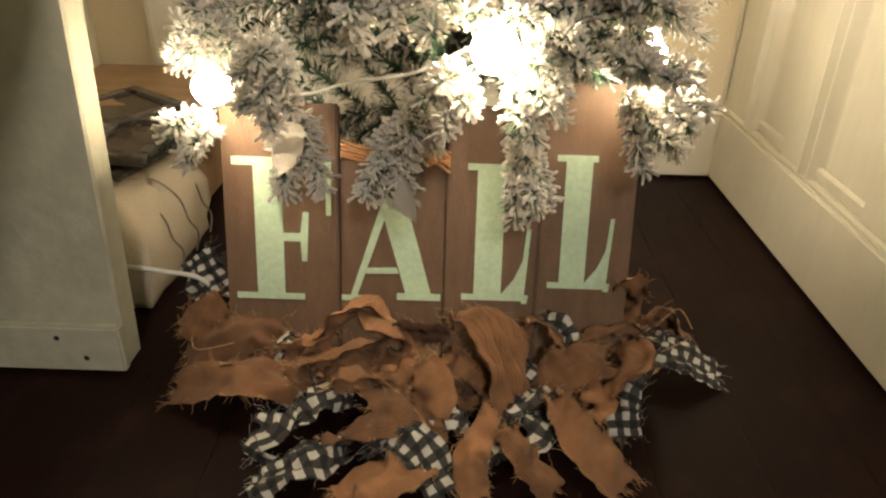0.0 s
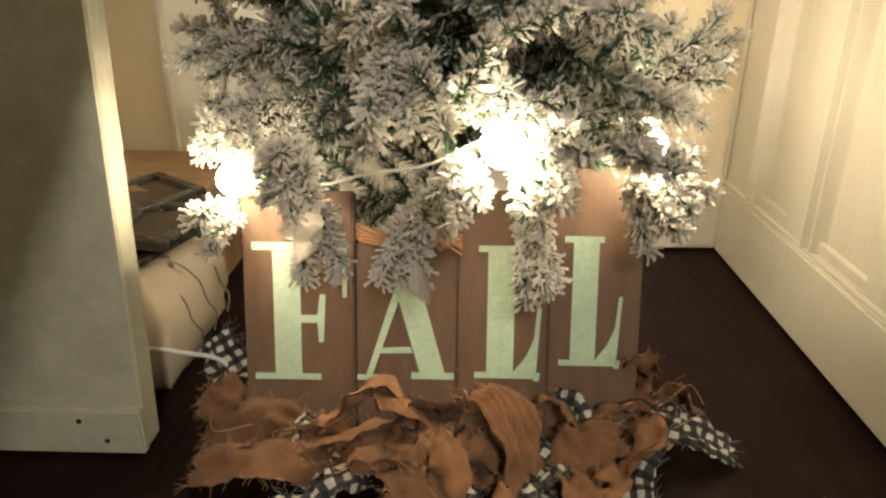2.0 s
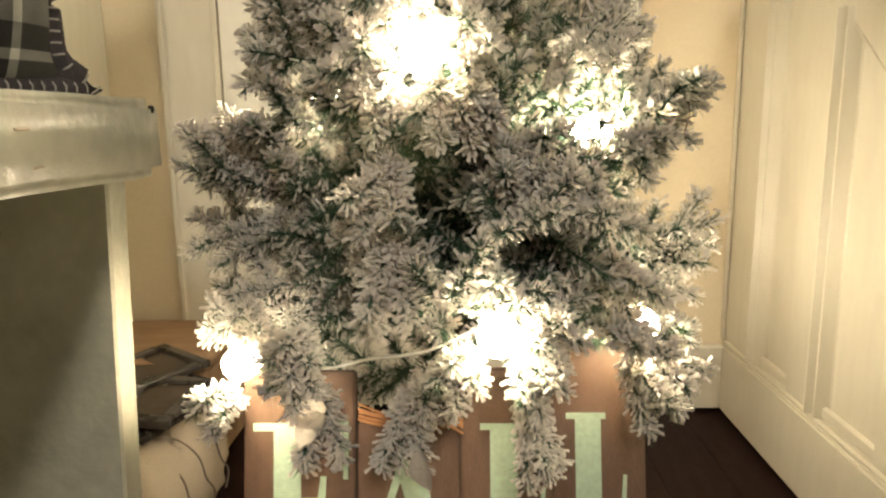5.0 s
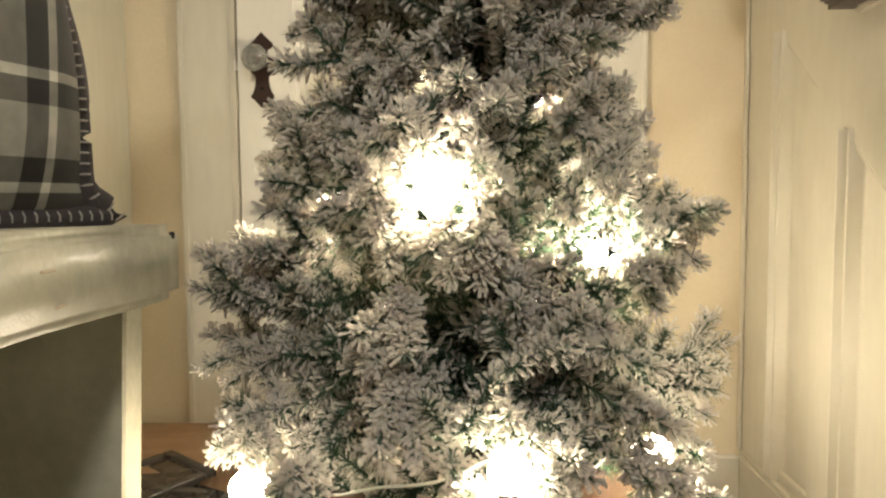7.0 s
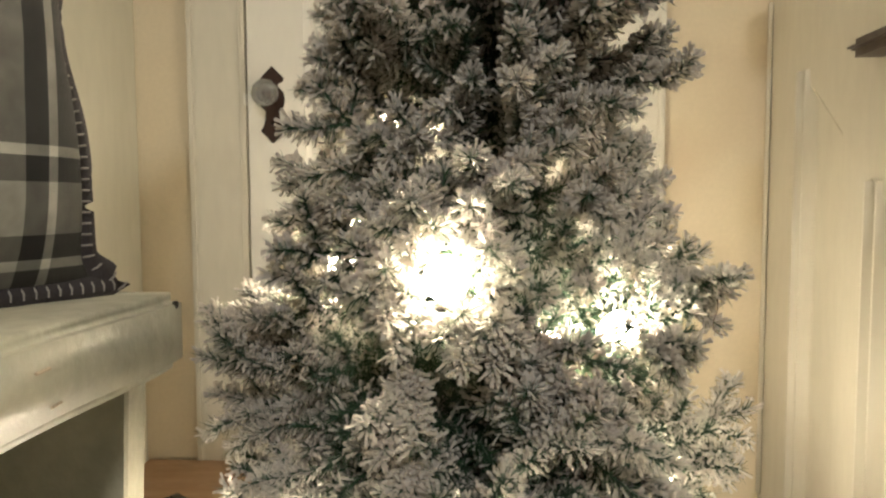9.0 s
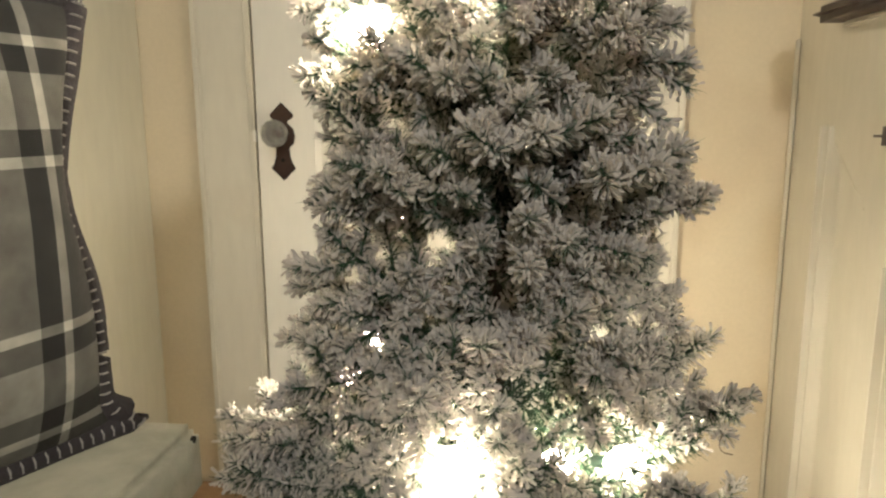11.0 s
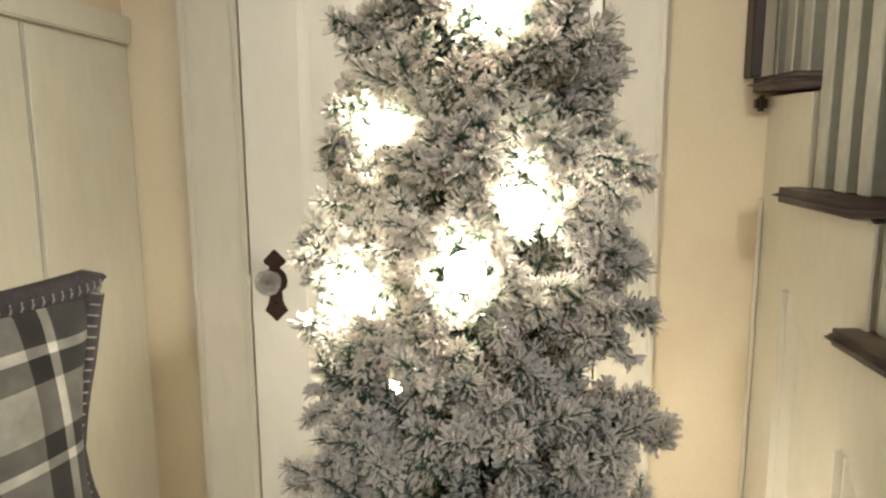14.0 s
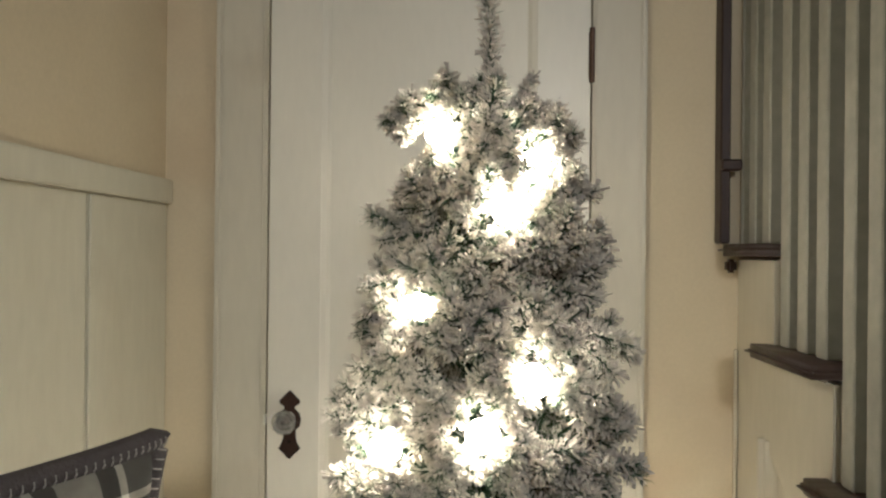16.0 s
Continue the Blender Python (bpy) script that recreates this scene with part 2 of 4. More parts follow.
def part(name, bm, material, parent=None, label="", smooth=False):
    me = bm
    if isinstance(bm, bmesh.types.BMesh):
        me = bpy.data.meshes.new(name)
        bm.normal_update()
        bm.to_mesh(me)
        bm.free()
    if smooth:
        me.polygons.foreach_set("use_smooth", [True] * len(me.polygons))
    for m in (material if isinstance(material, (list, tuple)) else (material,)):
        if m.name not in me.materials:
            me.materials.append(m)
    ob = new(name, me)
    if parent is not None:
        ob.parent = parent
        ob.location = -parent_place(parent)
    if label:
        ob["label"] = label
    return ob


def parent_place(ob):
    """The world place of an unturned thing or part."""
    v = Vector((0, 0, 0))
    while ob is not None:
        v += ob.location
        ob = ob.parent
    return v


def box(x0, x1, y0, y1, z0, z1, bevel=0.002, segments=1, bm=None):
    own = bmesh.new()
    bmesh.ops.create_cube(own, size=1)
    for v in own.verts:
        v.co = Vector(((x0 + x1) / 2 + v.co.x * (x1 - x0), (y0 + y1) / 2 + v.co.y * (y1 - y0), (z0 + z1) / 2 + v.co.z * (z1 - z0)))
    if bevel:
        bmesh.ops.bevel(own, geom=own.edges[:], offset=bevel, segments=segments, affect="EDGES")
    if bm is None:
        return own
    me = bpy.data.meshes.new("tmp")
    own.to_mesh(me)
    own.free()
    bm.from_mesh(me)
    bpy.data.meshes.remove(me)
    return bm


def prism(points, axis, lo, hi, bevel=0.0, bm=None):
    """A polygon given in the two other axes, pulled from lo to hi along the axis."""
    own = bmesh.new()
    def at(p, d):
        return {"x": (d, p[0], p[1]), "y": (p[0], d, p[1]), "z": (p[0], p[1], d)}[axis]
    a = [own.verts.new(at(p, lo)) for p in points]
    b = [own.verts.new(at(p, hi)) for p in points]
    own.faces.new(a)
    own.faces.new(b[::-1])
    n = len(points)
    for i in range(n):
        own.faces.new((a[i], a[(i + 1) % n], b[(i + 1) % n], b[i]))
    bmesh.ops.recalc_face_normals(own, faces=own.faces[:])
    if bevel:
        bmesh.ops.bevel(own, geom=own.edges[:], offset=bevel, segments=1, affect="EDGES")
    if bm is None:
        return own
    me = bpy.data.meshes.new("tmp")
    own.to_mesh(me)
    own.free()
    bm.from_mesh(me)
    bpy.data.meshes.remove(me)
    return bm


def tube(points, r, sides=6, r_end=None, bm=None, closed=False):
    bm = bm or bmesh.new()
    pts = [Vector(p) for p in points]
    n = len(pts)
    rings = []
    for i, p in enumerate(pts):
        d = (pts[(i + 1) % n] - pts[i - 1]) if closed else (pts[min(i + 1, n - 1)] - pts[max(i - 1, 0)])
        q = d.to_track_quat("Z", "Y")
        rr = r if r_end is None else r + (r_end - r) * i / (n - 1)
        rings.append([bm.verts.new(p + q @ Vector((rr * math.cos(2 * math.pi * k / sides), rr * math.sin(2 * math.pi * k / sides), 0))) for k in range(sides)])
    for i in range(n if closed else n - 1):
        a, b = rings[i], rings[(i + 1) % n]
        for k in range(sides):
            bm.faces.new((a[k], a[(k + 1) % sides], b[(k + 1) % sides], b[k]))
    if not closed:
        bm.faces.new(rings[0][::-1])
        bm.faces.new(rings[-1])
    return bm


def lathe(profile, sides=24, bm=None):
    """profile: (radius, height) from below; round z."""
    bm = bm or bmesh.new()
    rings = [[bm.verts.new((r * math.cos(2 * math.pi * k / sides), r * math.sin(2 * math.pi * k / sides), z)) for k in range(sides)] for r, z in profile]
    for a, b in zip(rings, rings[1:]):
        for k in range(sides):
            bm.faces.new((a[k], a[(k + 1) % sides], b[(k + 1) % sides], b[k]))
    bm.faces.new(rings[0][::-1])
    bm.faces.new(rings[-1])
    return bm


def bent(points, steps=10):
    """A smooth line through the points."""
    pts = [Vector(p) for p in points]
    out = []
    for i in range(len(pts) - 1):
        p0, p1, p2, p3 = pts[max(i - 1, 0)], pts[i], pts[i + 1], pts[min(i + 2, len(pts) - 1)]
        for k in range(steps):
            t = k / steps
            out.append(0.5 * (2 * p1 + (p2 - p0) * t + (2 * p0 - 5 * p1 + 4 * p2 - p3) * t * t + (3 * p1 - p0 - 3 * p2 + p3) * t ** 3))
    out.append(pts[-1])
    return out


# ---- setting ----
BACK, LEFT, RIGHT, CEIL = 1.400, -0.662, 0.595, 2.55
FAR_X, REAR = 1.55, -4.6

wall_back = tagged(part("wall_back", box(LEFT - 0.1, -0.43, BACK, BACK + 0.12, 0, CEIL, 0), M_WALL), kind="structure", label="tan plastered wall beside a white door", category="wall")
wall_back_2 = tagged(part("wall_back_2", box(0.272, FAR_X + 0.1, BACK, BACK + 0.12, 0, CEIL, 0), M_WALL), kind="structure", label="tan plastered wall between door and stairs", category="wall")
wall_back_3 = tagged(part("wall_back_3", box(-0.43, 0.272, BACK, BACK + 0.12, 2.05, CEIL, 0), M_WALL), kind="structure", label="tan plastered wall above the door", category="wall")
tagged(part("wall_left", box(LEFT - 0.1, LEFT, REAR, BACK, 0, CEIL, 0), M_WALL), kind="structure", label="tan plastered wall above white wainscot", category="wall")
tagged(part("wall_rear", box(LEFT - 0.1, FAR_X + 0.1, REAR - 0.1, REAR, 0, CEIL, 0), M_WALL), kind="structure", label="plain tan wall", category="wall")
tagged(part("wall_stairwell", box(FAR_X, FAR_X + 0.1, REAR, BACK, 0, CEIL, 0), M_BALU), kind="structure", label="grey white painted stairwell wall", category="wall")
tagged(part("ceiling", box(LEFT - 0.1, FAR_X + 0.1, REAR - 0.1, BACK + 0.12, CEIL, CEIL + 0.1, 0), M_CEIL), kind="structure", label="plain white ceiling", category="ceiling")
floor = tagged(part("floor", box(LEFT - 0.1, FAR_X + 0.1, REAR - 0.1, BACK + 0.12, -0.06, -0.012, 0), M_UNDER), kind="structure", label="dark stained narrow wooden floorboards", category="floor")

# back baseboard, right of the door
bb = box(0.385, 0.577, BACK - 0.02, BACK, 0.004, 0.142, 0.004)
tagged(part("baseboard", bb, M_TRIM), kind="structure", label="white painted tall baseboard", category="baseboard")
tagged(part("baseboard_2", box(LEFT, -0.545, BACK - 0.02, BACK, 0.004, 0.142, 0.004), M_TRIM), kind="structure", label="white painted tall baseboard", category="baseboard")
tagged(part("baseboard_3", box(LEFT, LEFT + 0.014, REAR, BACK - 0.022, 0.004, 0.142, 0.004), M_TRIM), kind="structure", label="white painted tall baseboard", category="baseboard")

# wainscot on the left wall
wainscot = thing("wainscot", "white painted board wainscot with a flat cap rail", "wainscot", kind="structure")
seams = [-2.4, -1.7, -1.0, -0.3, 0.42, 1.078, 1.398]
for a, b in zip(seams, seams[1:]):
    part("panel", box(LEFT, LEFT + 0.006, a + 0.0015, b - 0.0015, 0.146, 1.397, 0.001), M_WAINSCOT, wainscot)
for a in seams[1:-1]:
    part("batten", box(LEFT + 0.0065, LEFT + 0.0115, a + 0.002, a + 0.085, 0.146, 1.396, 0.0025), M_WAINSCOT, wainscot)
part("cap_rail", box(LEFT, LEFT + 0.018, REAR, BACK - 0.001, 1.399, 1.452, 0.003, 2), M_WAINSCOT, wainscot)

# door with casing
casing = thing("door_casing", "white painted flat door casing with beaded edge", "door casing", kind="structure")
for x0, x1, bead in ((-0.542, -0.429, -0.437), (0.270, 0.383, 0.277)):
    part("side_casing", box(x0, x1, BACK - 0.019, BACK, 0.0, 2.06, 0.003, 2), M_TRIM, casing)
    part("bead", box(bead - 0.003, bead + 0.003, BACK - 0.024, BACK - 0.018, 0.0, 2.04, 0.0025, 2), M_TRIM, casing)
    part("backband", box(x0 if x0 < 0 else x1 - 0.014, x0 + 0.014 if x0 < 0 else x1, BACK - 0.026, BACK - 0.0185, 0.0, 2.06, 0.003, 2), M_TRIM, casing)
part("head_casing", box(-0.56, 0.40, BACK - 0.022, BACK, 2.062, 2.19, 0.003, 2), M_TRIM, casing)
door = thing("door_1", "closed white painted panel door with crystal knob", "door", kind="structure")
DX0, DX1, DF = -0.4255, 0.2665, BACK - 0.012
part("stile", box(DX0, DX0 + 0.115, DF, DF + 0.036, 0.012, 2.045, 0.0015), M_DOOR, door)
part("stile", box(DX1 - 0.115, DX1, DF, DF + 0.036, 0.012, 2.045, 0.0015), M_DOOR, door)
for z0, z1 in ((0.012, 0.24), (1.92, 2.045)):
    part("rail", box(DX0 + 0.1155, DX1 - 0.1155, DF, DF + 0.036, z0, z1, 0.0015), M_DOOR, door)
for z0, z1 in ((0.24, 1.92),):
    part("door_panel", box(DX0 + 0.112, DX1 - 0.112, DF + 0.014, DF + 0.026, z0 - 0.004, z1 + 0.004, 0), M_DOOR, door)
    m = bmesh.new()
    x0, x1 = DX0 + 0.115, DX1 - 0.115
    prism([(x0, DF + 0.013), (x0 + 0.018, DF + 0.013), (x0 + 0.010, DF + 0.006), (x0, DF + 0.002)], "z", z0, z1, bm=m)
    prism([(x1, DF + 0.013), (x1 - 0.018, DF + 0.013), (x1 - 0.010, DF + 0.006), (x1, DF + 0.002)], "z", z0, z1, bm=m)
    part("panel_moulding", m, M_DOOR, door)
# solid sheet whose near-black colour gives the door's edge gaps their shade
part("door_back", box(-0.43, 0.272, BACK + 0.04, BACK + 0.06, 0.0, 2.05, 0), M_UNDER, door, "near-black sheet that shades the gap behind the door")
for z in (0.30, 1.722):
    hinge = part("hinge", tube([(0.2685, DF - 0.004, z - 0.058), (0.2685, DF - 0.004, z + 0.058)], 0.006, 10), M_HINGE, door, "worn bronze butt hinge")
    part("leaf", box(0.2615, 0.2755, DF - 0.003, DF + 0.002, z - 0.05, z + 0.05, 0.001), M_HINGE, hinge)
# knob plate: a pointed, waisted outline
half = [(0.0, 0.075), (0.012, 0.063), (0.023, 0.052), (0.021, 0.045), (0.012, 0.040), (0.011, 0.036), (0.022, 0.024), (0.025, 0.010), (0.022, -0.004), (0.013, -0.012), (0.014, -0.030), (0.018, -0.042), (0.024, -0.052), (0.012, -0.063), (0.006, -0.070), (0.0, -0.075)]
px, pz = -0.375, 0.921
outline = [(px + a, pz + b) for a, b in half] + [(px - a, pz + b) for a, b in half[-2:0:-1]]
plate = part("knob_plate", prism(outline, "y", DF - 0.004, DF + 0.001, 0.0008), M_IRON, door, "dark bronze pointed knob plate")
part("keyhole", tube([(px, DF - 0.0045, pz - 0.036), (px, DF - 0.003, pz - 0.036)], 0.004, 10), M_UNDER, plate)
kb = lathe([(0.012, -0.002), (0.013, 0.010), (0.008, 0.014), (0.008, 0.030)], 20)
kb.transform(Matrix.Translation((px, DF - 0.004, pz + 0.016)) @ pose(0, 0, 0, 90, 0, 0))
part("knob_shank", kb, M_IRON, door, "bronze knob shank", True)
kb = lathe([(0.010, 0.0), (0.016, 0.003), (0.0255, 0.014), (0.0265, 0.020), (0.022, 0.028), (0.012, 0.031), (0.006, 0.029)], 12)
kb.transform(Matrix.Translation((px, DF - 0.032, pz + 0.016)) @ pose(0, 0, 0, 90, 0, 0))
part("crystal_knob", kb, M_CRYSTAL, door, "faceted clear crystal knob")
part("latch", box(DX0 - 0.006, DX0 - 0.001, DF - 0.008, DF + 0.01, pz, pz + 0.022, 0.001), M_DOOR, door, "small worn latch plate")

# ---- stairs on the right ----
SLOPE = 0.184 / 0.219
def treadline(y):
    return 0.757 + SLOPE * (y - 1.03)
side_wall = thing("wall_stair_side", "white painted panelled wall under the staircase", "panelled wall", kind="structure")
steps = [(0.212, 0.153), (0.396, 0.372), (0.580, 0.591), (0.764, 0.810), (0.948, 1.029), (1.132, 1.248)]
profile = [(-0.115, 0.0), (BACK, 0.0), (BACK, 1.290), (1.216, 1.290)]
for k in range(len(steps) - 1, -1, -1):
    z, tip = steps[k]
    profile += [(tip - 0.032, z - 0.032), (tip - 0.032 - 0.219, z - 0.032)]
part("backing", prism(profile, "x", RIGHT, RIGHT + 0.07), M_TRIM, side_wall)
part("base_rail", box(0.575, RIGHT, -0.115, BACK - 0.001, 0.003, 0.142, 0.004, 2), M_TRIM, side_wall, "tall white baseboard")
part("base_cap", box(0.579, RIGHT, -0.115, BACK - 0.001, 0.1425, 0.152, 0.003), M_TRIM, side_wall)
panels = [(1.118, 1.262), (0.862, 1.034), (0.610, 0.778), (0.36, 0.525)]
FACE = 0.583
comb = [(BACK - 0.001, 0.152), (BACK - 0.001, 1.289), (1.218, 1.289)]
for z, tip in reversed(steps):
    comb += [(tip - 0.030, z - 0.033), (max(tip - 0.030 - 0.219, 0.26), z - 0.033)]
    if tip - 0.030 - 0.219 <= 0.26:
        break
comb.append((0.26, 0.152))
for a, b in reversed(panels):
    comb += [(a, 0.152), (a, treadline(a)), (b, treadline(b)), (b, 0.152)]
part("face_frame", prism(comb, "x", FACE, RIGHT - 0.001), M_TRIM, side_wall)
for a, b in panels:
    m = bmesh.new()
    zb = 0.152
    # moulding legs, bottom bevel and sloped top
    for e, s in ((b, -1),):
        prism([(RIGHT, e), (FACE - 0.009, e - 0.002 * s), (FACE - 0.011, e + 0.004 * s), (FACE + 0.007, e + 0.015 * s), (FACE - 0.006, e + 0.021 * s), (FACE - 0.006, e + 0.025 * s), (FACE + 0.010, e + 0.036 * s), (RIGHT, e + 0.039 * s)], "z", zb, treadline(e) - 0.005, bm=m)
    prism([(RIGHT, a), (FACE + 0.002, a), (RIGHT, a + 0.012)], "z", zb, treadline(a) - 0.002, bm=m)
    prism([(a, zb), (b, zb), (b, zb + 0.022), (a, zb + 0.022)], "x", FACE + 0.003, RIGHT, 0.004, bm=m)
    t0, t1 = treadline(a), treadline(b)
    prism([(a, t0), (b, t1), (b, t1 - 0.014), (a, t0 - 0.014)], "x", FACE + 0.001, RIGHT, 0.004, bm=m)
    part("panel_moulding", m, M_TRIM, side_wall)
part("wall_strip", box(0.575, 0.5825, BACK - 0.012, BACK - 0.0005, 0.152, 1.10, 0.003), M_TRIM, side_wall)

staircase = thing("staircase", "white staircase with dark stained treads", "staircase", kind="structure")
for z, tip in steps:
    t = part("tread", box(0.536, FAR_X - 0.002, tip - 0.264, tip, z - 0.025, z, 0.011, 4), M_TREAD, staircase, smooth=True)
    part("riser", box(RIGHT + 0.001, FAR_X - 0.002, tip - 0.236, tip - 0.220, z - 0.184 if z > 0.3 else 0.0, z - 0.031, 0.001), M_BALU, staircase)
    part("scotia", box(0.572, RIGHT - 0.014, tip - 0.25, tip - 0.028, z - 0.038, z - 0.0255, 0.005, 2), M_TRIM, staircase)
part("landing_tread", box(0.536, FAR_X - 0.002, 1.204, BACK - 0.003, 1.297, 1.322, 0.011, 4), M_TREAD, staircase, smooth=True)
part("landing_riser", box(RIGHT + 0.001, FAR_X - 0.002, 1.219, 1.235, 1.134, 1.291, 0.001), M_BALU, staircase)
part("bracket", box(0.552, 0.573, 1.372, BACK - 0.003, 1.262, 1.291, 0.006, 2), M_TREAD, staircase)

balustrade = thing("balustrade", "grey white square balusters with dark handrail and wall post", "balustrade", kind="structure")
levels = [(0.580, 0.543), (0.764, 0.762), (0.948, 0.981), (1.132, 1.200), (1.322, 1.419)]
for z, edge in levels:
    for k in range(3):
        y = edge - 0.0175 - 0.0675 * k
        top = 0.86 + 0.948 + SLOPE * (y - 0.89)
        part("baluster", box(0.586, 0.621, y - 0.0175, min(y + 0.0175, BACK - 0.004), z + 0.0005, top, 0.0025), M_BALU, balustrade)
hr = prism([(0.30, 1.29 + 0.04), (1.385, 2.20 + 0.04), (1.385, 2.26 + 0.04), (0.30, 1.35 + 0.04)], "x", 0.577, 0.629, 0.012)
hr.transform(Matrix.Translation((0, 0, -0.01)))
part("handrail", hr, M_TREAD, balustrade, "dark stained handrail")
part("wall_post", box(0.532, 0.553, 1.362, BACK - 0.001, 1.323, 2.35, 0.003), M_TREAD, balustrade, "dark stained narrow wall post")
part("post_block", box(0.531, 0.574, 1.352, 1.384, 1.474, 1.498, 0.004), M_TREAD, balustrade, "dark square block on the post")

# ---- bench ----
def worn(bm, amount, scale):
    for v in bm.verts:
        v.co += Vector((noise.noise(v.co * scale), noise.noise(v.co * scale + Vector((5, 0, 0))), noise.noise(v.co * scale + Vector((0, 9, 0))))) * amount
    return bm
bench = thing("bench", "chunky white painted wooden bench with worn glossy edges", "bench")
bs = box(LEFT + 0.02, -0.274, -0.75, 0.738, 0.557, 0.637, 0.011, 4)
bmesh.ops.subdivide_edges(bs, edges=[e for e in bs.edges if abs(e.verts[0].co.y - e.verts[1].co.y) > 0.5], cuts=60)
part("seat", worn(bs, 0.004, 9), M_BENCH, bench, "thick white slab seat with dents", True)
for y0, flip in ((0.700, 1), (-0.70, -1)):
    leg = part("leg", prism([(LEFT + 0.05, 0.0), (-0.345, 0.0), (-0.320, 0.557), (LEFT + 0.03, 0.557)], "y", y0, y0 + 0.040, 0.003), M_BENCH, bench)
    c0 = y0 - 0.0135 if flip == 1 else y0 + 0.0405
    part("cleat", box(LEFT + 0.05, -0.340, c0, c0 + 0.013, 0.004, 0.068, 0.003, 2), M_BENCH, leg, "low white cross board with screw holes")
    for sx, sz in ((-0.415, 0.052), (-0.385, 0.024)):
        part("screw_hole", tube([(sx, c0 - 0.0006, sz), (sx, c0 + 0.004, sz)], 0.0035, 8), M_SCREW, leg)
part("dent", worn(box(-0.2755, -0.2731, 0.488, 0.507, 0.608, 0.6105, 0.0008), 0.0025, 90), M_CANVAS, bench, "small worn gouge")
part("dent", worn(box(-0.2755, -0.2731, 0.506, 0.520, 0.579, 0.5812, 0.0008), 0.0025, 90), M_CANVAS, bench, "small worn gouge")
part("dent", tube([(-0.2725, 0.715, 0.625), (-0.276, 0.715, 0.625)], 0.004, 8), M_SCREW, bench, "small dark knot")

# ---- pillow ----
def pillow():
    W, H, T = 0.44, 0.43, 0.062
    root = thing("throw_pillow", "grey and cream plaid fleece pillow with blanket stitched edge", "pillow")
    n = 40
    bm = bmesh.new()
    uv = bm.loops.layers.uv.new("UVMap")
    def outline(a, b):
        # sides draw in to a waist above the middle; the bottom corner ends in a flat ear
        off = -0.034 + 0.036 * math.exp(-((b + 1) / 0.085) ** 2) - 0.027 * math.exp(-((b - 0.22) / 0.40) ** 2) + 0.013 * max(0.0, (b - 0.5) / 0.5) ** 2
        pz_ = 1 - 0.05 * (1 - a * a) * max(0.0, b) ** 3
        return W / 2 * (1 + a) + a * abs(a) ** 3 * off, H / 2 * (1 + b * pz_)
    for side in (1, -1):
        grid = []
        for j in range(n + 1):
            row = []
            for i in range(n + 1):
                a, b = 2 * i / n - 1, 2 * j / n - 1
                x, z = outline(a, b)
                inner = max(0.0, (1 - abs(a) ** 2.2) * (1 - abs(b) ** 2.2))
                puff = T * inner ** 0.55
                puff += 0.006 * noise.noise(Vector((a * 2.5, b * 2.5, side * 3))) * min(1, inner * 4)
                row.append(bm.verts.new((x, side * (puff + 0.001), z)))
            grid.append(row)
        for j in range(n):
            for i in range(n):
                q = (grid[j][i], grid[j][i + 1], grid[j + 1][i + 1], grid[j + 1][i])
                f = bm.faces.new(q if side == -1 else q[::-1])
                f.smooth = True
                for lp in f.loops:
                    lp[uv].uv = (lp.vert.co.x, lp.vert.co.z)
    m = pose(-0.342, 0.717, 0.646) @ pose(0, 0, 0, 0, 0, 63)
    m = m @ pose(-W, 0, 0)
    bm.transform(m)
    part("cover", bm, M_PLAID, root)
    rim = []
    for i in range(n):
        rim.append(outline(2 * i / n - 1, -1))
    for i in range(n):
        rim.append(outline(1, 2 * i / n - 1))
    for i in range(n):
        rim.append(outline(1 - 2 * i / n, 1))
    for i in range(n):
        rim.append(outline(-1, 1 - 2 * i / n))
    loop = [m @ Vector((x + 0.004 * noise.noise(Vector((x * 9, z * 9, 0))), 0.003 * noise.noise(Vector((x * 12, z * 12, 4))), z)) for x, z in rim]
    part("yarn_edge", tube(loop, 0.0155, 8, closed=True), M_EDGE, root, "charcoal yarn edging", True)
    st = bmesh.new()
    for k in range(0, len(loop)):
        p, q = loop[k], loop[(k + 1) % len(loop)]
        d = (q - p).normalized()
        w = m.to_3x3() @ Vector((0, 1, 0))
        out = d.cross(w).normalized()
        for f in (0.0,):
            c = p.lerp(q, f)
            tube([c + out * 0.0162 - w * 0.002, c - w * 0.0162 + out * 0.002, c - w * 0.0158 - out * 0.004], 0.0011, 4, bm=st)
            tube([c + out * 0.0162 + w * 0.002, c + w * 0.0162 + out * 0.002], 0.0008, 4, bm=st)
    part("stitching", st, M_STITCH, root, "pale grey blanket stitches")
    return root
pillow()

# ---- sign ----
SIGN_AT = Matrix.Translation((0, 0.712, 0)) @ pose(0, 0, 0, -13, 0, 0)
sign = thing("fall_sign", "brown stained picket board sign lettered in pale green", "sign")
def board(x0, x1, top, y0):
    b = box(x0, x1, y0, y0 + 0.019, 0.004, top, 0.0025, 2)
    b.transform(SIGN_AT)
    part("board", b, M_BOARD, sign)
board(-0.2205, -0.0855, 0.322, 0.0)
board(-0.0845, 0.0385, 0.262, 0.003)
board(0.0395, 0.1475, 0.325, -0.001)
board(0.1485, 0.2585, 0.352, 0.001)
for z in (0.06, 0.21):
    b = box(-0.20, 0.24, 0.0225, 0.040, z, z + 0.035, 0.002)
    b.transform(SIGN_AT)
    part("back_batten", b, M_BOARD, sign)
def letter(name, polys, front):
    b = bmesh.new()
    for p in polys:
        prism(p, "y", front - 0.0012, front + 0.0002, bm=b)
    b.transform(SIGN_AT)
    part(name, b, M_MINT, sign, "pale green painted letter")
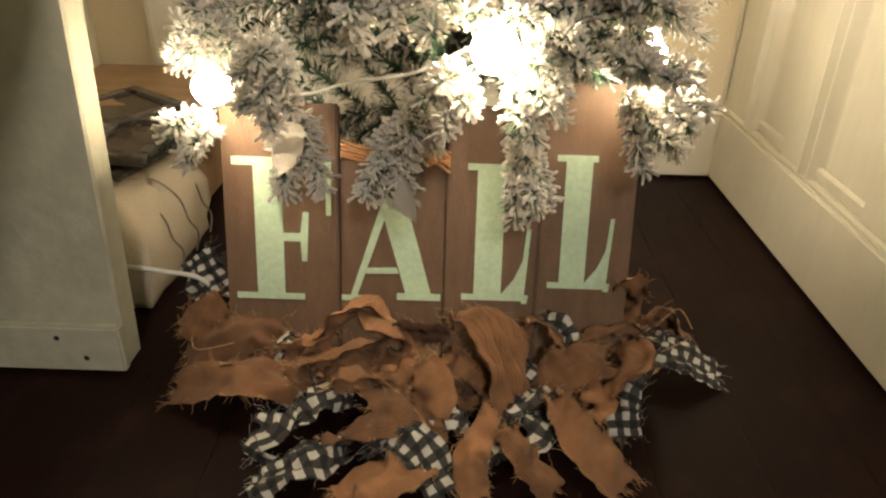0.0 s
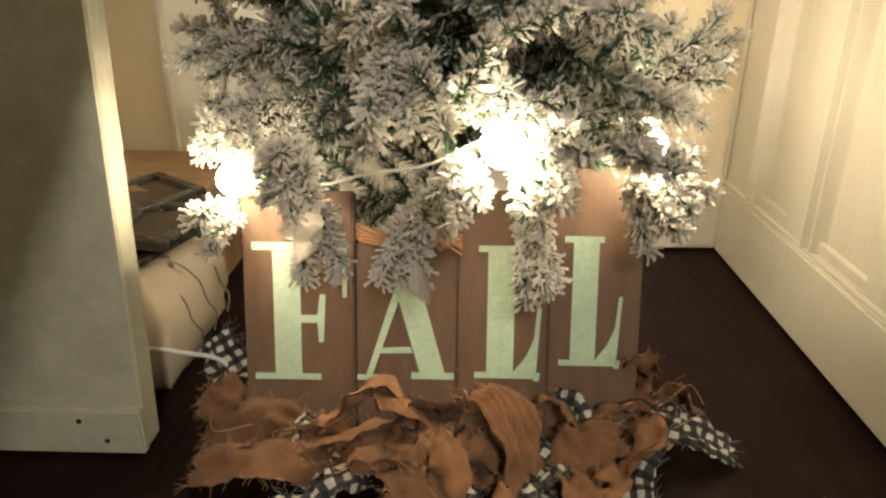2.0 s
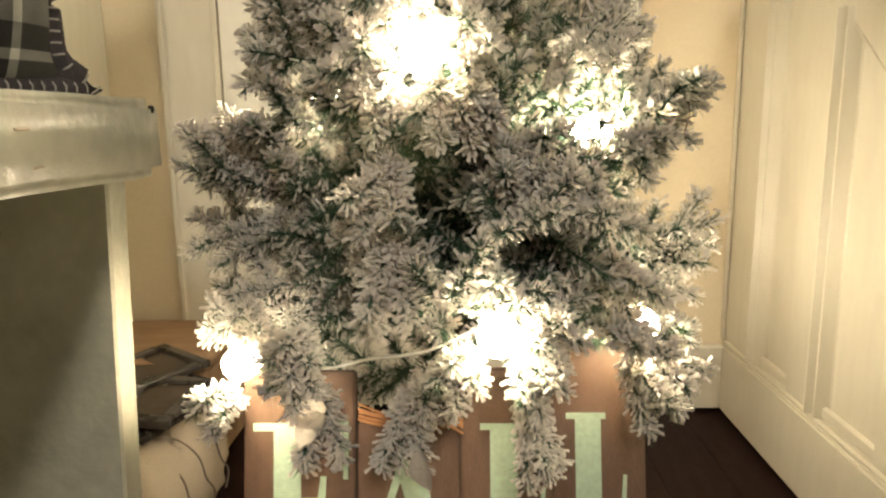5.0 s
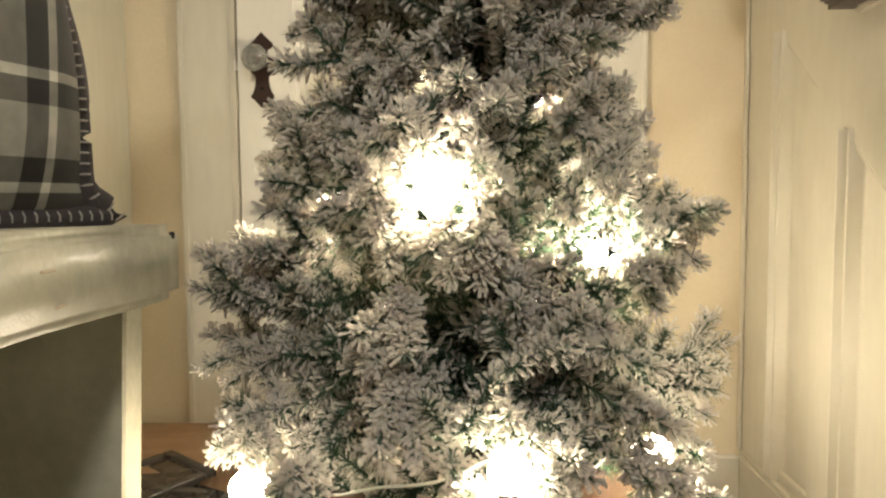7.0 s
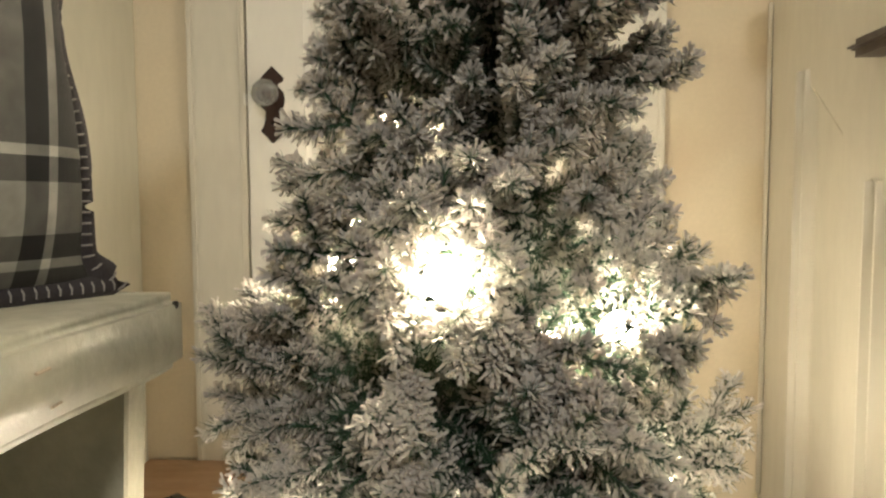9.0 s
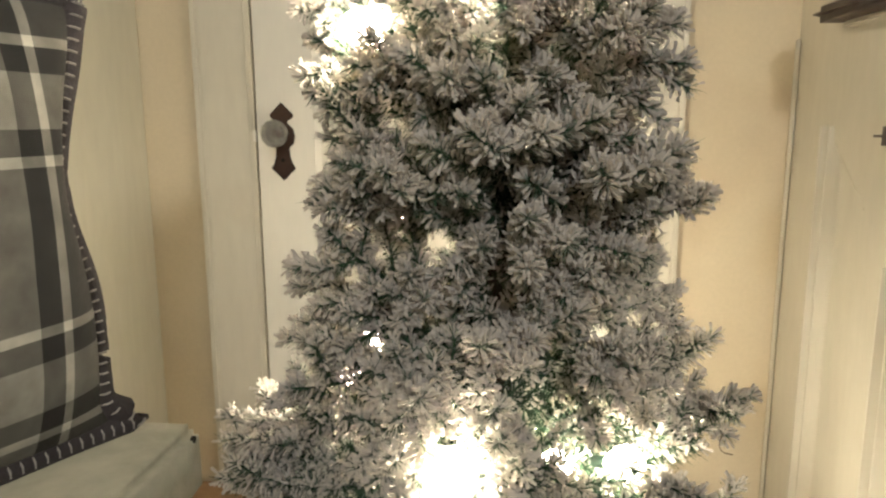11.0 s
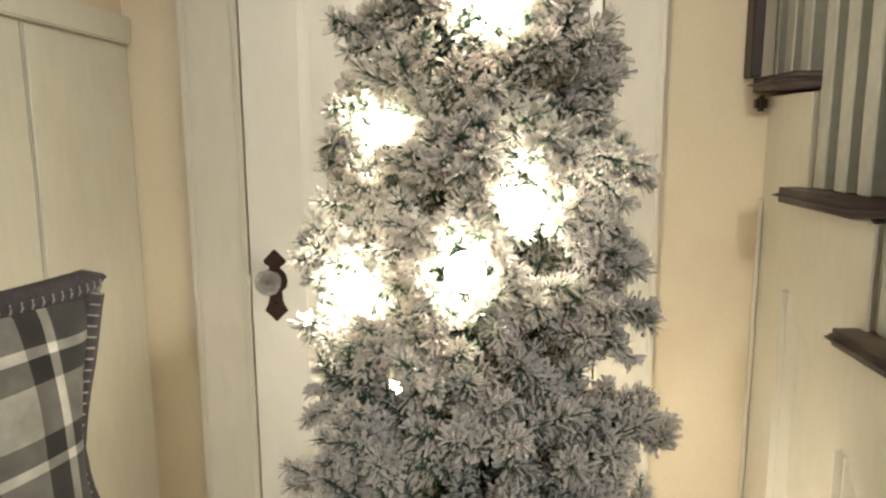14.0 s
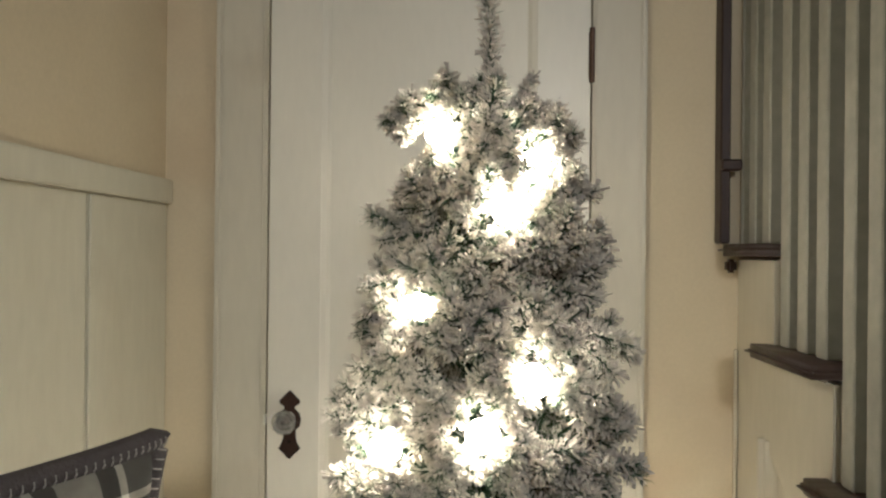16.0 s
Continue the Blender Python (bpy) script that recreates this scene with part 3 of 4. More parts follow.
def quad(x0, x1, z0, z1):
    return [(x0, z0), (x1, z0), (x1, z1), (x0, z1)]
letter("letter_f", [quad(-0.184, -0.151, 0.096, 0.261), quad(-0.209, -0.1275, 0.090, 0.0975), quad(-0.2085, -0.184, 0.2515, 0.261),
                    [(-0.151, 0.253), (-0.112, 0.251), (-0.094, 0.264), (-0.151, 0.2625)], [(-0.112, 0.251), (-0.103, 0.240), (-0.1003, 0.222), (-0.1003, 0.1945), (-0.0942, 0.1945), (-0.0938, 0.264)],
                    quad(-0.151, -0.131, 0.1622, 0.1722), [(-0.131, 0.1722), (-0.131, 0.162), (-0.1297, 0.138), (-0.1236, 0.138), (-0.1205, 0.198), (-0.1275, 0.198)]], 0.0)
letter("letter_a", [quad(-0.0836, -0.0557, 0.0900, 0.0965), quad(-0.0168, 0.0357, 0.0922, 0.1005), [(-0.0725, 0.0965), (-0.0645, 0.0965), (-0.0325, 0.190), (-0.0369, 0.207)],
                    [(-0.0066, 0.1005), (0.0240, 0.1005), (-0.0060, 0.209), (-0.0369, 0.207)], quad(-0.0429, -0.0060, 0.2072, 0.2170), [(-0.0550, 0.1242), (-0.0150, 0.1252), (-0.0178, 0.1325), (-0.0522, 0.1312)]], 0.003)
def ell(x, z):
    return [quad(x + 0.0135, x + 0.046, z + 0.006, z + 0.161), quad(x - 0.001, x + 0.074, z, z + 0.0075), quad(x + 0.002, x + 0.052, z + 0.1565, z + 0.164),
            [(x + 0.046, z + 0.0075), (x + 0.074, z + 0.0075), (x + 0.0785, z + 0.089), (x + 0.0735, z + 0.089), (x + 0.0705, z + 0.050), (x + 0.061, z + 0.027)], [(x + 0.071, z - 0.003), (x + 0.0775, z - 0.003), (x + 0.079, z + 0.0075), (x + 0.071, z + 0.0075)]]
letter("letter_l", ell(0.0615, 0.0965), -0.001)
letter("letter_l", [[(a * 0.93 + 0.0118, b * 0.97 + 0.0040) for a, b in p] for p in ell(0.163, 0.113)], 0.001)

# raffia bow tied over the short board
bow = thing("raffia_bow", "tan raffia knot tied over the short sign board", "raffia bow")
raffia_rng = random.Random(2)
kn = lathe([(0.004, -0.013), (0.013, -0.008), (0.016, 0.0), (0.013, 0.009), (0.005, 0.013)], 12)
kn.transform(Matrix.Translation((0.018, 0.757, 0.272)) @ pose(0, 0, 0, 20, 70, 0))
part("knot", worn(kn, 0.003, 60), M_RAFFIA, bow, smooth=True)
for k in range(9):
    z = 0.258 + 0.0022 * k
    pts = [(-0.082 + 0.004 * raffia_rng.random(), 0.762 + 0.001 * k, z + raffia_rng.uniform(-0.004, 0.004)), (-0.03, 0.754 - 0.001 * k, z - 0.003), (0.018, 0.752, z + 0.004), (0.043, 0.757, z - 0.006 + raffia_rng.uniform(-0.006, 0.006))]
    part("strand", tube(bent(pts, 5), 0.0015, 5), M_RAFFIA, bow)

# ---- christmas tree ----
TREE = Vector((0.045, 0.862, 0))
rng = np.random.default_rng(7)
def needles_mesh(name, stems, density=26.0, L=0.0, snow=1.0, lumps=2.6):
    """Stems: lists of points. Thin green needles inside and below, blunt flocked ones outside and above, with clotted flock between."""
    V, F, MI = [], [], []
    tri = [(math.cos(c * 2.0944), math.sin(c * 2.0944)) for c in range(3)]
    for pts, bare in stems:
        pts = [np.array(p, float) for p in pts]
        seg = [np.linalg.norm(b - a) for a, b in zip(pts, pts[1:])]
        total = sum(seg)
        patch = rng.random() * 40
        def place(s):
            i = 0
            while i < len(seg) - 1 and s > seg[i]:
                s -= seg[i]
                i += 1
            axis = (pts[i + 1] - pts[i]) / seg[i]
            up = np.array((0, 0, 1.0)) - axis * axis[2]
            ln = np.linalg.norm(up)
            up = up / ln if ln > 0.2 else np.array((1.0, 0, 0))
            return pts[i] + axis * s, axis, up, np.cross(axis, up)
        def cover(p, s, rad):
            deep = min(1.0, 0.06 + 1.25 * max(0.0, p[0] / L) ** 1.9) if L else 1.0
            drift = 0.80 + 0.55 * noise.noise(Vector((s * 45, patch, rad[2])))
            return (0.74 + 0.34 * rad[2]) * deep * snow * drift
        n = int((total - bare) * 100 * density)
        for k in range(n):
            s = bare + (total - bare) * (k + rng.random()) / n
            p, axis, up, side = place(s)
            ang = rng.uniform(0, 2 * math.pi)
            rad = math.cos(ang) * up + math.sin(ang) * side
            near_tip = max(0.0, 1 - (total - s) / 0.012)
            lean = rng.uniform(0.60, 1.30) * (1 - 0.65 * near_tip * rng.random())
            w = rad * math.sin(lean) + axis * math.cos(lean) + rng.normal(0, 0.24, 3)
            w /= np.linalg.norm(w)
            length = rng.uniform(0.012, 0.0230) * (1 - 0.12 * near_tip)
            q1 = np.cross(w, (0.3, 0.5, 0.8))
            q1 /= np.linalg.norm(q1)
            q2 = np.cross(w, q1)
            b0 = len(V)
            if rng.random() < cover(p, s, rad):
                t1, t2 = rng.uniform(0.38, 0.62), rng.uniform(0.86, 0.96)
                r1, r2 = rng.uniform(0.0009, 0.0014), rng.uniform(0.0014, 0.0026)
                bend = rng.normal(0, 0.0016, 3)
                V.append(p)
                for t, r, sh in ((t1, r1, 0.0), (t2, r2, 1.0)):
                    for cx, cy in tri:
                        V.append(p + w * length * t + (q1 * cx + q2 * cy) * r + bend * sh)
                V.append(p + w * length + bend)
                base = 2 if rng.random() < 0.55 else 0
                for c in range(3):
                    e = (c + 1) % 3
                    F.append((b0, b0 + 1 + e, b0 + 1 + c))
                    F.append((b0 + 1 + c, b0 + 1 + e, b0 + 4 + e, b0 + 4 + c))
                    F.append((b0 + 4 + c, b0 + 4 + e, b0 + 7))
                    MI += [base, 0, 0]
            else:
                dusted = 2 if rng.random() < 1.0 * cover(p, s, rad) else 1
                for cx, cy in tri:
                    V.append(p + (q1 * cx + q2 * cy) * 0.0007)
                V.append(p + w * length * 1.1)
                for c in range(3):
                    F.append((b0 + c, b0 + (c + 1) % 3, b0 + 3))
                    MI.append(dusted)
        # clots of flock caught between the needles
        for k in range(int((total - bare) * 100 * lumps)):
            s = bare + (total - bare) * rng.random()
            p, axis, up, side = place(s)
            ang = rng.normal(0, 1.1)
            rad = math.cos(ang) * up + math.sin(ang) * side
            if rng.random() > cover(p, s, rad) * 1.1:
                continue
            c0 = p + rad * rng.uniform(0.004, 0.015) + axis * rng.normal(0, 0.003)
            b0 = len(V)
            for d in ((1, 0, 0), (-1, 0, 0), (0, 1, 0), (0, -1, 0), (0, 0, 1), (0, 0, -1)):
                V.append(c0 + np.array(d) * rng.uniform(0.0016, 0.0048) + rng.normal(0, 0.0008, 3))
            for i, j, m in ((0, 2, 4), (2, 1, 4), (1, 3, 4), (3, 0, 4), (2, 0, 5), (1, 2, 5), (3, 1, 5), (0, 3, 5)):
                F.append((b0 + i, b0 + j, b0 + m))
                MI.append(0)
        # stem
        for a, b in zip(pts, pts[1:]):
            w = b - a
            q1 = np.cross(w, (0.31, 0.5, 0.8))
            q1 /= np.linalg.norm(q1)
            q2 = np.cross(w / np.linalg.norm(w), q1)
            b0 = len(V)
            for e in (a, b):
                for c in range(4):
                    V.append(e + (q1 * math.cos(c * 1.5708) + q2 * math.sin(c * 1.5708)) * 0.0017)
            for c in range(4):
                F.append((b0 + c, b0 + (c + 1) % 4, b0 + 4 + (c + 1) % 4, b0 + 4 + c))
                MI.append(1)
    me = bpy.data.meshes.new(name)
    me.from_pydata([tuple(v) for v in V], [], F)
    me.materials.append(M_FLOCK)
    me.materials.append(M_NEEDLE)
    me.materials.append(M_DUSTED)
    me.polygons.foreach_set("material_index", MI)
    me.update()
    return me


TWIGS = {}
def branch_mesh(L, droop, snow):
    """A branch along +x with side twigs; it bends by droop at its end."""
    def at(s):
        return np.array((L * s, 0.012 * math.sin(s * 5 + droop * 30), -droop * L * s * s))
    stems = [([at(s) for s in np.linspace(0.0, 1, 7)], 0.10 * L)]
    k = max(2, int(L / 0.056))
    for i in range(k):
        s = 0.22 + 0.66 * (i + 0.5 * rng.random()) / k
        for sg in (1, -1):
            if rng.random() < 0.15:
                continue
            ln = (0.045 + 0.22 * L * (1 - s)) * rng.uniform(0.75, 1.35)
            a = math.radians(rng.uniform(25, 65)) * sg
            d = np.array((math.cos(a), math.sin(a), rng.uniform(-0.45, 0.95)))
            d /= np.linalg.norm(d)
            p = at(s)
            stems.append(([p, p + d * ln * 0.55, p + d * ln + np.array((0, 0, rng.uniform(-0.010, 0.020)))], 0.006))
    me = needles_mesh("branch", stems, 30.0, L, snow)
    TWIGS[me.name] = [Vector(a).lerp(Vector(b), f) for st, _ in stems for a, b in zip(st, st[1:]) for f in (0.0, 0.5, 1.0)]
    return me


# entries 16 to 18 are unseen back bulbs, added to brighten walls and stairs
BULBS = [(-0.203, 0.722, 0.347), (0.077, 0.582, 0.422), (0.240, 0.735, 0.385), (0.186, 0.752, 0.596), (-0.124, 0.845, 0.652), (0.014, 0.590, 0.667), (-0.112, 0.87, 0.690), (0.130, 1.00, 0.810),
         (-0.090, 1.02, 0.838), (-0.090, 0.760, 1.050), (0.034, 0.672, 1.094), (0.091, 0.672, 1.157), (-0.050, 0.785, 1.230), (0.062, 0.738, 1.353), (0.094, 0.765, 1.409), (-0.023, 0.785, 1.453),
         (0.15, 1.00, 1.36), (0.20, 1.04, 0.60), (0.30, 0.99, 0.36), (0.115, 0.80, 0.565)]
CLEAR = {0: 0.038, 1: 0.034, 5: 0.040, 10: 0.045, 11: 0.034, 13: 0.034, 14: 0.034, 15: 0.034, 9: 0.034, 12: 0.026, 2: 0.038, 3: 0.022, 16: 0.05, 17: 0.05, 18: 0.06, 19: 0.0, 4: 0.030, 6: 0.016, 7: 0.0, 8: 0.0}
# thin places through which the wall shows: a point, the way through, a radius
GAPS = [(Vector(p), Vector(d), r) for p, d, r in (
    ((-0.041, 0.66, 0.376), (-0.117, 0.945, -0.304), 0.012), ((-0.005, 0.68, 0.768), (-0.075, 0.987, 0.142), 0.008), ((0.113, 0.68, 0.747), (0.095, 0.989, 0.112), 0.008),
    ((0.007, 0.65, 0.852), (-0.071, 0.983, -0.168), 0.010), ((0.107, 0.66, 0.825), (0.089, 0.974, -0.207), 0.008), ((0.222, 0.75, 0.538), (0.233, 0.970, -0.067), 0.008), ((-0.203, 0.722, 0.347), (-0.66, 0.0, -0.75), 0.020), ((-0.203, 0.722, 0.347), (-1.0, 0.0, 0.0), 0.022), ((-0.205, 0.85, 0.898), (-0.301, 0.951, -0.068), 0.012), ((-0.22, 0.864, 0.838), (-0.291, 0.940, 0.184), 0.012), ((-0.225, 0.90, 0.924), (-0.311, 0.950, 0.027), 0.014))]
tree = thing("christmas_tree", "slim artificial fir tree thickly flocked with white", "tree", at=TREE)
part("trunk", tube([TREE + Vector((0, 0, z)) for z in (0.02, 0.4, 0.9, 1.3, 1.50)], 0.014, 10, 0.006), M_BARK, tree)
for k in range(3):
    a = math.radians(90 + 120 * k)
    part("stand_leg", tube([TREE + Vector((0, 0, 0.12)), TREE + Vector((0.14 * math.cos(a), 0.14 * math.sin(a), 0.008))], 0.008, 8), M_BLACK, tree)
LENGTHS = (0.34, 0.29, 0.24, 0.19, 0.145, 0.10)
MESHES = {L: [branch_mesh(L, d, w * (0.68 if L > 0.31 else 0.88 if L > 0.26 else 1.04)) for d, w in ((0.05, 1.0), (0.22, 0.90), (-0.12, 0.62), (0.10, 1.12))] for L in LENGTHS}
def reach(z):
    table = ((0.24, 0.25), (0.33, 0.30), (0.50, 0.315), (0.66, 0.295), (0.85, 0.24), (1.10, 0.20), (1.30, 0.16), (1.42, 0.125), (1.52, 0.075), (1.6, 0.05))
    for (a, ra), (b, rb) in zip(table, table[1:]):
        if z <= b:
            return ra + (rb - ra) * (z - a) / (b - a)
    return 0.05
def put_branch(z_tip, yaw, r, tilt, roll=0.0, kind=None):
    L = min(LENGTHS, key=lambda v: abs(v - r / max(0.5, math.cos(math.radians(tilt)))))
    me = MESHES[L][rng.integers(4) if kind is None else kind]
    s = r / (L * max(0.5, math.cos(math.radians(tilt))))
    s = min(1.15, max(0.85, s))
    z0 = z_tip - L * s * math.sin(math.radians(tilt))
    m = pose(0, 0, z0) @ pose(0, 0, 0, 0, 0, yaw) @ pose(0, 0, 0, 0, -tilt, 0) @ pose(0, 0, 0, roll, 0, 0) @ Matrix.Diagonal((s, s, s, 1))
    for f in (0.55, 0.7, 0.85, 1.0):
        p = Matrix.Translation(TREE) @ m @ Vector((L * f, 0, 0))
        for k, c in enumerate(BULBS):
            d = p - Vector(c)
            out = Vector((c[0] - TREE.x, c[1] - TREE.y, 0)).normalized()
            if k < 16:
                out = Vector((0.04 - c[0], -c[1], 0.05)).normalized()
            for way in (out, (out + Vector((0, 0, -0.30))).normalized()) if k in (10, 11) else (out,):
                along = min(max(d.dot(way), -0.01), 0.2)
                if (d - way * along).length < CLEAR.get(k, 0.03):
                    return None
    for v in TWIGS[me.name]:
        p = Matrix.Translation(TREE) @ m @ v
        for c, d, r in GAPS:
            if (p - c - d * (p - c).dot(d)).length < r + 0.004:
                return None
    ob = new("branch", me)
    ob.parent = tree
    ob.matrix_basis = m
    return ob
yaw, z = 20.0, 0.30
while z < 1.53:
    r = reach(z)
    yaw += 137.5
    front = math.sin(math.radians(yaw)) < -0.35
    tilt = rng.uniform(-5, 42) if z > 0.45 else rng.uniform(-14, 14)
    if z > 1.35:
        tilt += 8
    if front and z < 0.40:
        tilt = rng.uniform(8, 22)
    rr, ro, ya = r * rng.uniform(0.74, 1.05), rng.uniform(-60, 60), yaw + rng.uniform(-16, 16)
    if not (front and z < 0.46 and rng.random() < 0.12):
        for turn, share in ((0, 1), (14, 1), (-14, 1), (26, 1), (-26, 0.95), (8, 0.85), (-8, 0.8), (0, 0.7), (20, 0.65), (-20, 0.6), (0, 0.5)):
            if put_branch(z + (0.075 if front and z < 0.38 else 0), ya + turn, rr * share, tilt, ro + 2 * turn):
                break
    z += 0.0078
def tuft_mesh(L, spread, k):
    stems = []
    for i in range(k):
        a = 2 * math.pi * i / k
        d = np.array((1.0, spread * math.cos(a), spread * math.sin(a)))
        d /= np.linalg.norm(d)
        stems.append(([np.zeros(3), d * L * 0.5, d * L * rng.uniform(0.85, 1.1)], 0.0))
    return needles_mesh("tuft", stems, 34, lumps=4.0)
TUFTS = [tuft_mesh(0.085, 0.32, 3), tuft_mesh(0.055, 0.45, 4), tuft_mesh(0.11, 0.2, 3)]
def put_tuft(kind, start, aim):
    a, b = Vector(start), Vector(aim)
    ob = new("tuft", TUFTS[kind])
    ob.parent = tree
    ob.matrix_basis = Matrix.Translation(a - TREE) @ (b - a).to_track_quat("X", "Z").to_matrix().to_4x4()
# loose tips that stand out all round the front
for k in range(30):
    zt = 0.46 + 0.92 * (k + rng.random()) / 30
    ya = math.radians(rng.uniform(-145, -35))
    rr = reach(zt) * rng.uniform(0.58, 0.76)
    o = Vector((math.cos(ya), math.sin(ya), rng.uniform(-0.7, 0.8))).normalized()
    a = TREE + Vector((math.cos(ya) * rr, math.sin(ya) * rr, zt))
    near = min((a + o * 0.05 - Vector(c)).length for c in BULBS)
    if near > 0.045:
        put_tuft(1 if k % 3 else 0, a, a + o)
# drooping tips over the sign
put_tuft(0, (-0.110, 0.690, 0.335), (-0.108, 0.660, 0.25))
put_tuft(0, (-0.010, 0.690, 0.330), (-0.022, 0.660, 0.25))
put_tuft(1, (0.012, 0.70, 0.345), (0.004, 0.660, 0.30))
put_tuft(2, (0.105, 0.680, 0.345), (0.135, 0.640, 0.22))
put_tuft(0, (0.222, 0.735, 0.350), (0.262, 0.695, 0.295))
put_tuft(1, (0.255, 0.740, 0.350), (0.300, 0.735, 0.31))
put_tuft(1, (-0.112, 0.655, 0.398), (-0.122, 0.600, 0.385))
put_tuft(1, (-0.125, 0.66, 0.375), (-0.118, 0.605, 0.355))
put_tuft(0, (-0.022, 0.62, 0.50), (-0.024, 0.560, 0.41))
put_tuft(1, (-0.215, 0.745, 0.305), (-0.240, 0.705, 0.292))
put_tuft(1, (-0.215, 0.80, 0.360), (-0.270, 0.805, 0.372))
put_tuft(1, (-0.032, 0.665, 0.655), (-0.045, 0.610, 0.660))
put_tuft(1, (0.042, 0.665, 0.675), (0.050, 0.610, 0.690))
put_tuft(1, (-0.005, 0.67, 0.695), (-0.010, 0.615, 0.715))
put_tuft(1, (0.012, 0.655, 0.630), (0.018, 0.600, 0.612))
put_tuft(1, (-0.025, 0.655, 0.635), (-0.035, 0.605, 0.620))
put_tuft(1, (-0.120, 0.845, 1.075), (-0.160, 0.825, 1.098))
put_tuft(1, (-0.110, 0.82, 1.01), (-0.150, 0.795, 0.985))
put_tuft(1, (0.05, 0.63, 0.385), (0.035, 0.58, 0.375))
put_tuft(1, (0.115, 0.63, 0.42), (0.135, 0.575, 0.41))
put_tuft(1, (0.08, 0.64, 0.44), (0.075, 0.585, 0.45))
put_tuft(1, (0.10, 0.63, 0.385), (0.120, 0.59, 0.362))
for x, zt, y in ((0.352, 0.500, 0.850), (0.330, 0.660, 0.826), (0.272, 0.890, 0.834), (0.242, 1.075, 0.869), (-0.253, 0.580, 0.75), (-0.225, 0.50, 0.80), (-0.13, 1.20, 0.83), (0.20, 1.18, 0.85), (0.205, 1.00, 0.83), (0.16, 0.62, 0.60), (0.18, 0.93, 0.66), (-0.05, 0.93, 0.63), (0.08, 0.96, 0.62), (-0.02, 0.52, 0.56), (0.12, 0.55, 0.57), (0.02, 1.24, 0.70), (0.10, 1.25, 0.72), (0.0, 0.80, 0.60), (0.09, 0.86, 0.60), (-0.185, 0.823, 0.772), (-0.120, 1.136, 0.821), (-0.195, 0.72, 0.82), (0.29, 0.80, 0.86), (-0.16, 1.06, 0.85), (-0.062, 1.52, 0.85), (-0.30, 0.33, 0.84), (0.335, 0.36, 0.86), (0.19, 1.29, 0.85), (0.17, 1.39, 0.85), (-0.12, 1.355, 0.85), (-0.122, 1.26, 0.85)):
    dx, dy = x - TREE.x, y - TREE.y
    put_branch(zt, math.degrees(math.atan2(dy, dx)), math.hypot(dx, dy), (22 if zt > 0.45 else 2) if zt < 1.4 else 40, 0, 0)
# flocked tips round the bulbs, lit from within; one of each ring reaches across
veil = random.Random(3)
for k in (0, 5, 9, 10, 11, 12, 13, 14, 15):
    c = Vector(BULBS[k])
    turn = veil.uniform(0, 6.28)
    for j in range(4):
        a = turn + j * 1.57 + veil.uniform(-0.3, 0.3)
        if k in (0, 9) and math.cos(a) < 0.0:
            continue
        side = Vector((math.cos(a), 0, math.sin(a)))
        start = c + side * 0.052 + Vector((0, 0.045, 0))
        put_tuft(1, start, start - side * (0.020 if j == 0 and k != 10 else 0.0) + Vector((0, -0.055, 0)))
# small white cloth leaves among the drooping tips
def leaf_mesh(L, W):
    b = bmesh.new()
    rows = []
    for i in range(7):
        f = i / 6
        w = W * math.sin(math.pi * min(1.0, 0.08 + f * 0.92)) ** 0.8
        rows.append([b.verts.new((L * f, w * e, 0.25 * abs(e) * w + 0.10 * L * math.sin(f * 3.1))) for e in (-0.5, -0.25, 0.0, 0.25, 0.5)])
    for p, q in zip(rows, rows[1:]):
        for j in range(4):
            b.faces.new((p[j], p[j + 1], q[j + 1], q[j]))
    bmesh.ops.solidify(b, geom=b.faces[:], thickness=0.0008)
    me = bpy.data.meshes.new("leaf")
    b.to_mesh(me)
    b.free()
    me.polygons.foreach_set("use_smooth", [True] * len(me.polygons))
    me.materials.append(M_FLOCK)
    return me
LEAF = leaf_mesh(0.042, 0.030)
for start, aim in (((-0.094, 0.646, 0.330), (-0.128, 0.632, 0.316)), ((-0.098, 0.646, 0.322), (-0.118, 0.632, 0.290)), ((0.000, 0.640, 0.285), (0.012, 0.630, 0.245))):
    a, b = Vector(start), Vector(aim)
    ob = new("leaf", LEAF)
    ob.parent = tree
    ob.matrix_basis = Matrix.Translation(a - TREE) @ (b - a).to_track_quat("X", "Y").to_matrix().to_4x4()
    ob["label"] = "small white cloth leaf"
# bare green twigs deep in the lower tiers
low = []
for k in range(64):
    a, zz = math.radians(veil.uniform(-172, -8)), veil.uniform(0.36, 0.56)
    r = veil.uniform(0.14, 0.24)
    low.append(([(0.03 * math.cos(a), 0.03 * math.sin(a), zz), (r * 0.6 * math.cos(a), r * 0.6 * math.sin(a), zz + veil.uniform(-0.01, 0.03)), (r * math.cos(a + 0.15), r * math.sin(a + 0.15), zz + veil.uniform(-0.03, 0.05))], 0.0))
ob = new("inner_greenery", needles_mesh("inner_greenery", low, 22, 0.0, 0.16, 0.6))
ob.parent = tree
ob["kind"] = "stuff"
core = needles_mesh("inner_needles", [([(0.0, 0.0, zz), (0.004, 0.003, zz + 0.1)], 0.0) for zz in np.arange(0.34, 1.42, 0.1)] + [([(0, 0, zz), ((0.10 - 0.05 * zz) * math.cos(zz * 247), (0.10 - 0.05 * zz) * math.sin(zz * 247), zz + 0.03)], 0.0) for zz in np.arange(0.36, 1.40, 0.0125)], 34, 0.16, 0.6)
ob = new("inner_needles", core)
ob.parent = tree
leader = needles_mesh("leader", [([(0, 0, 1.44), (-0.004, 0, 1.60), (-0.008, 0.0, 1.76)], 0.0)], 36)
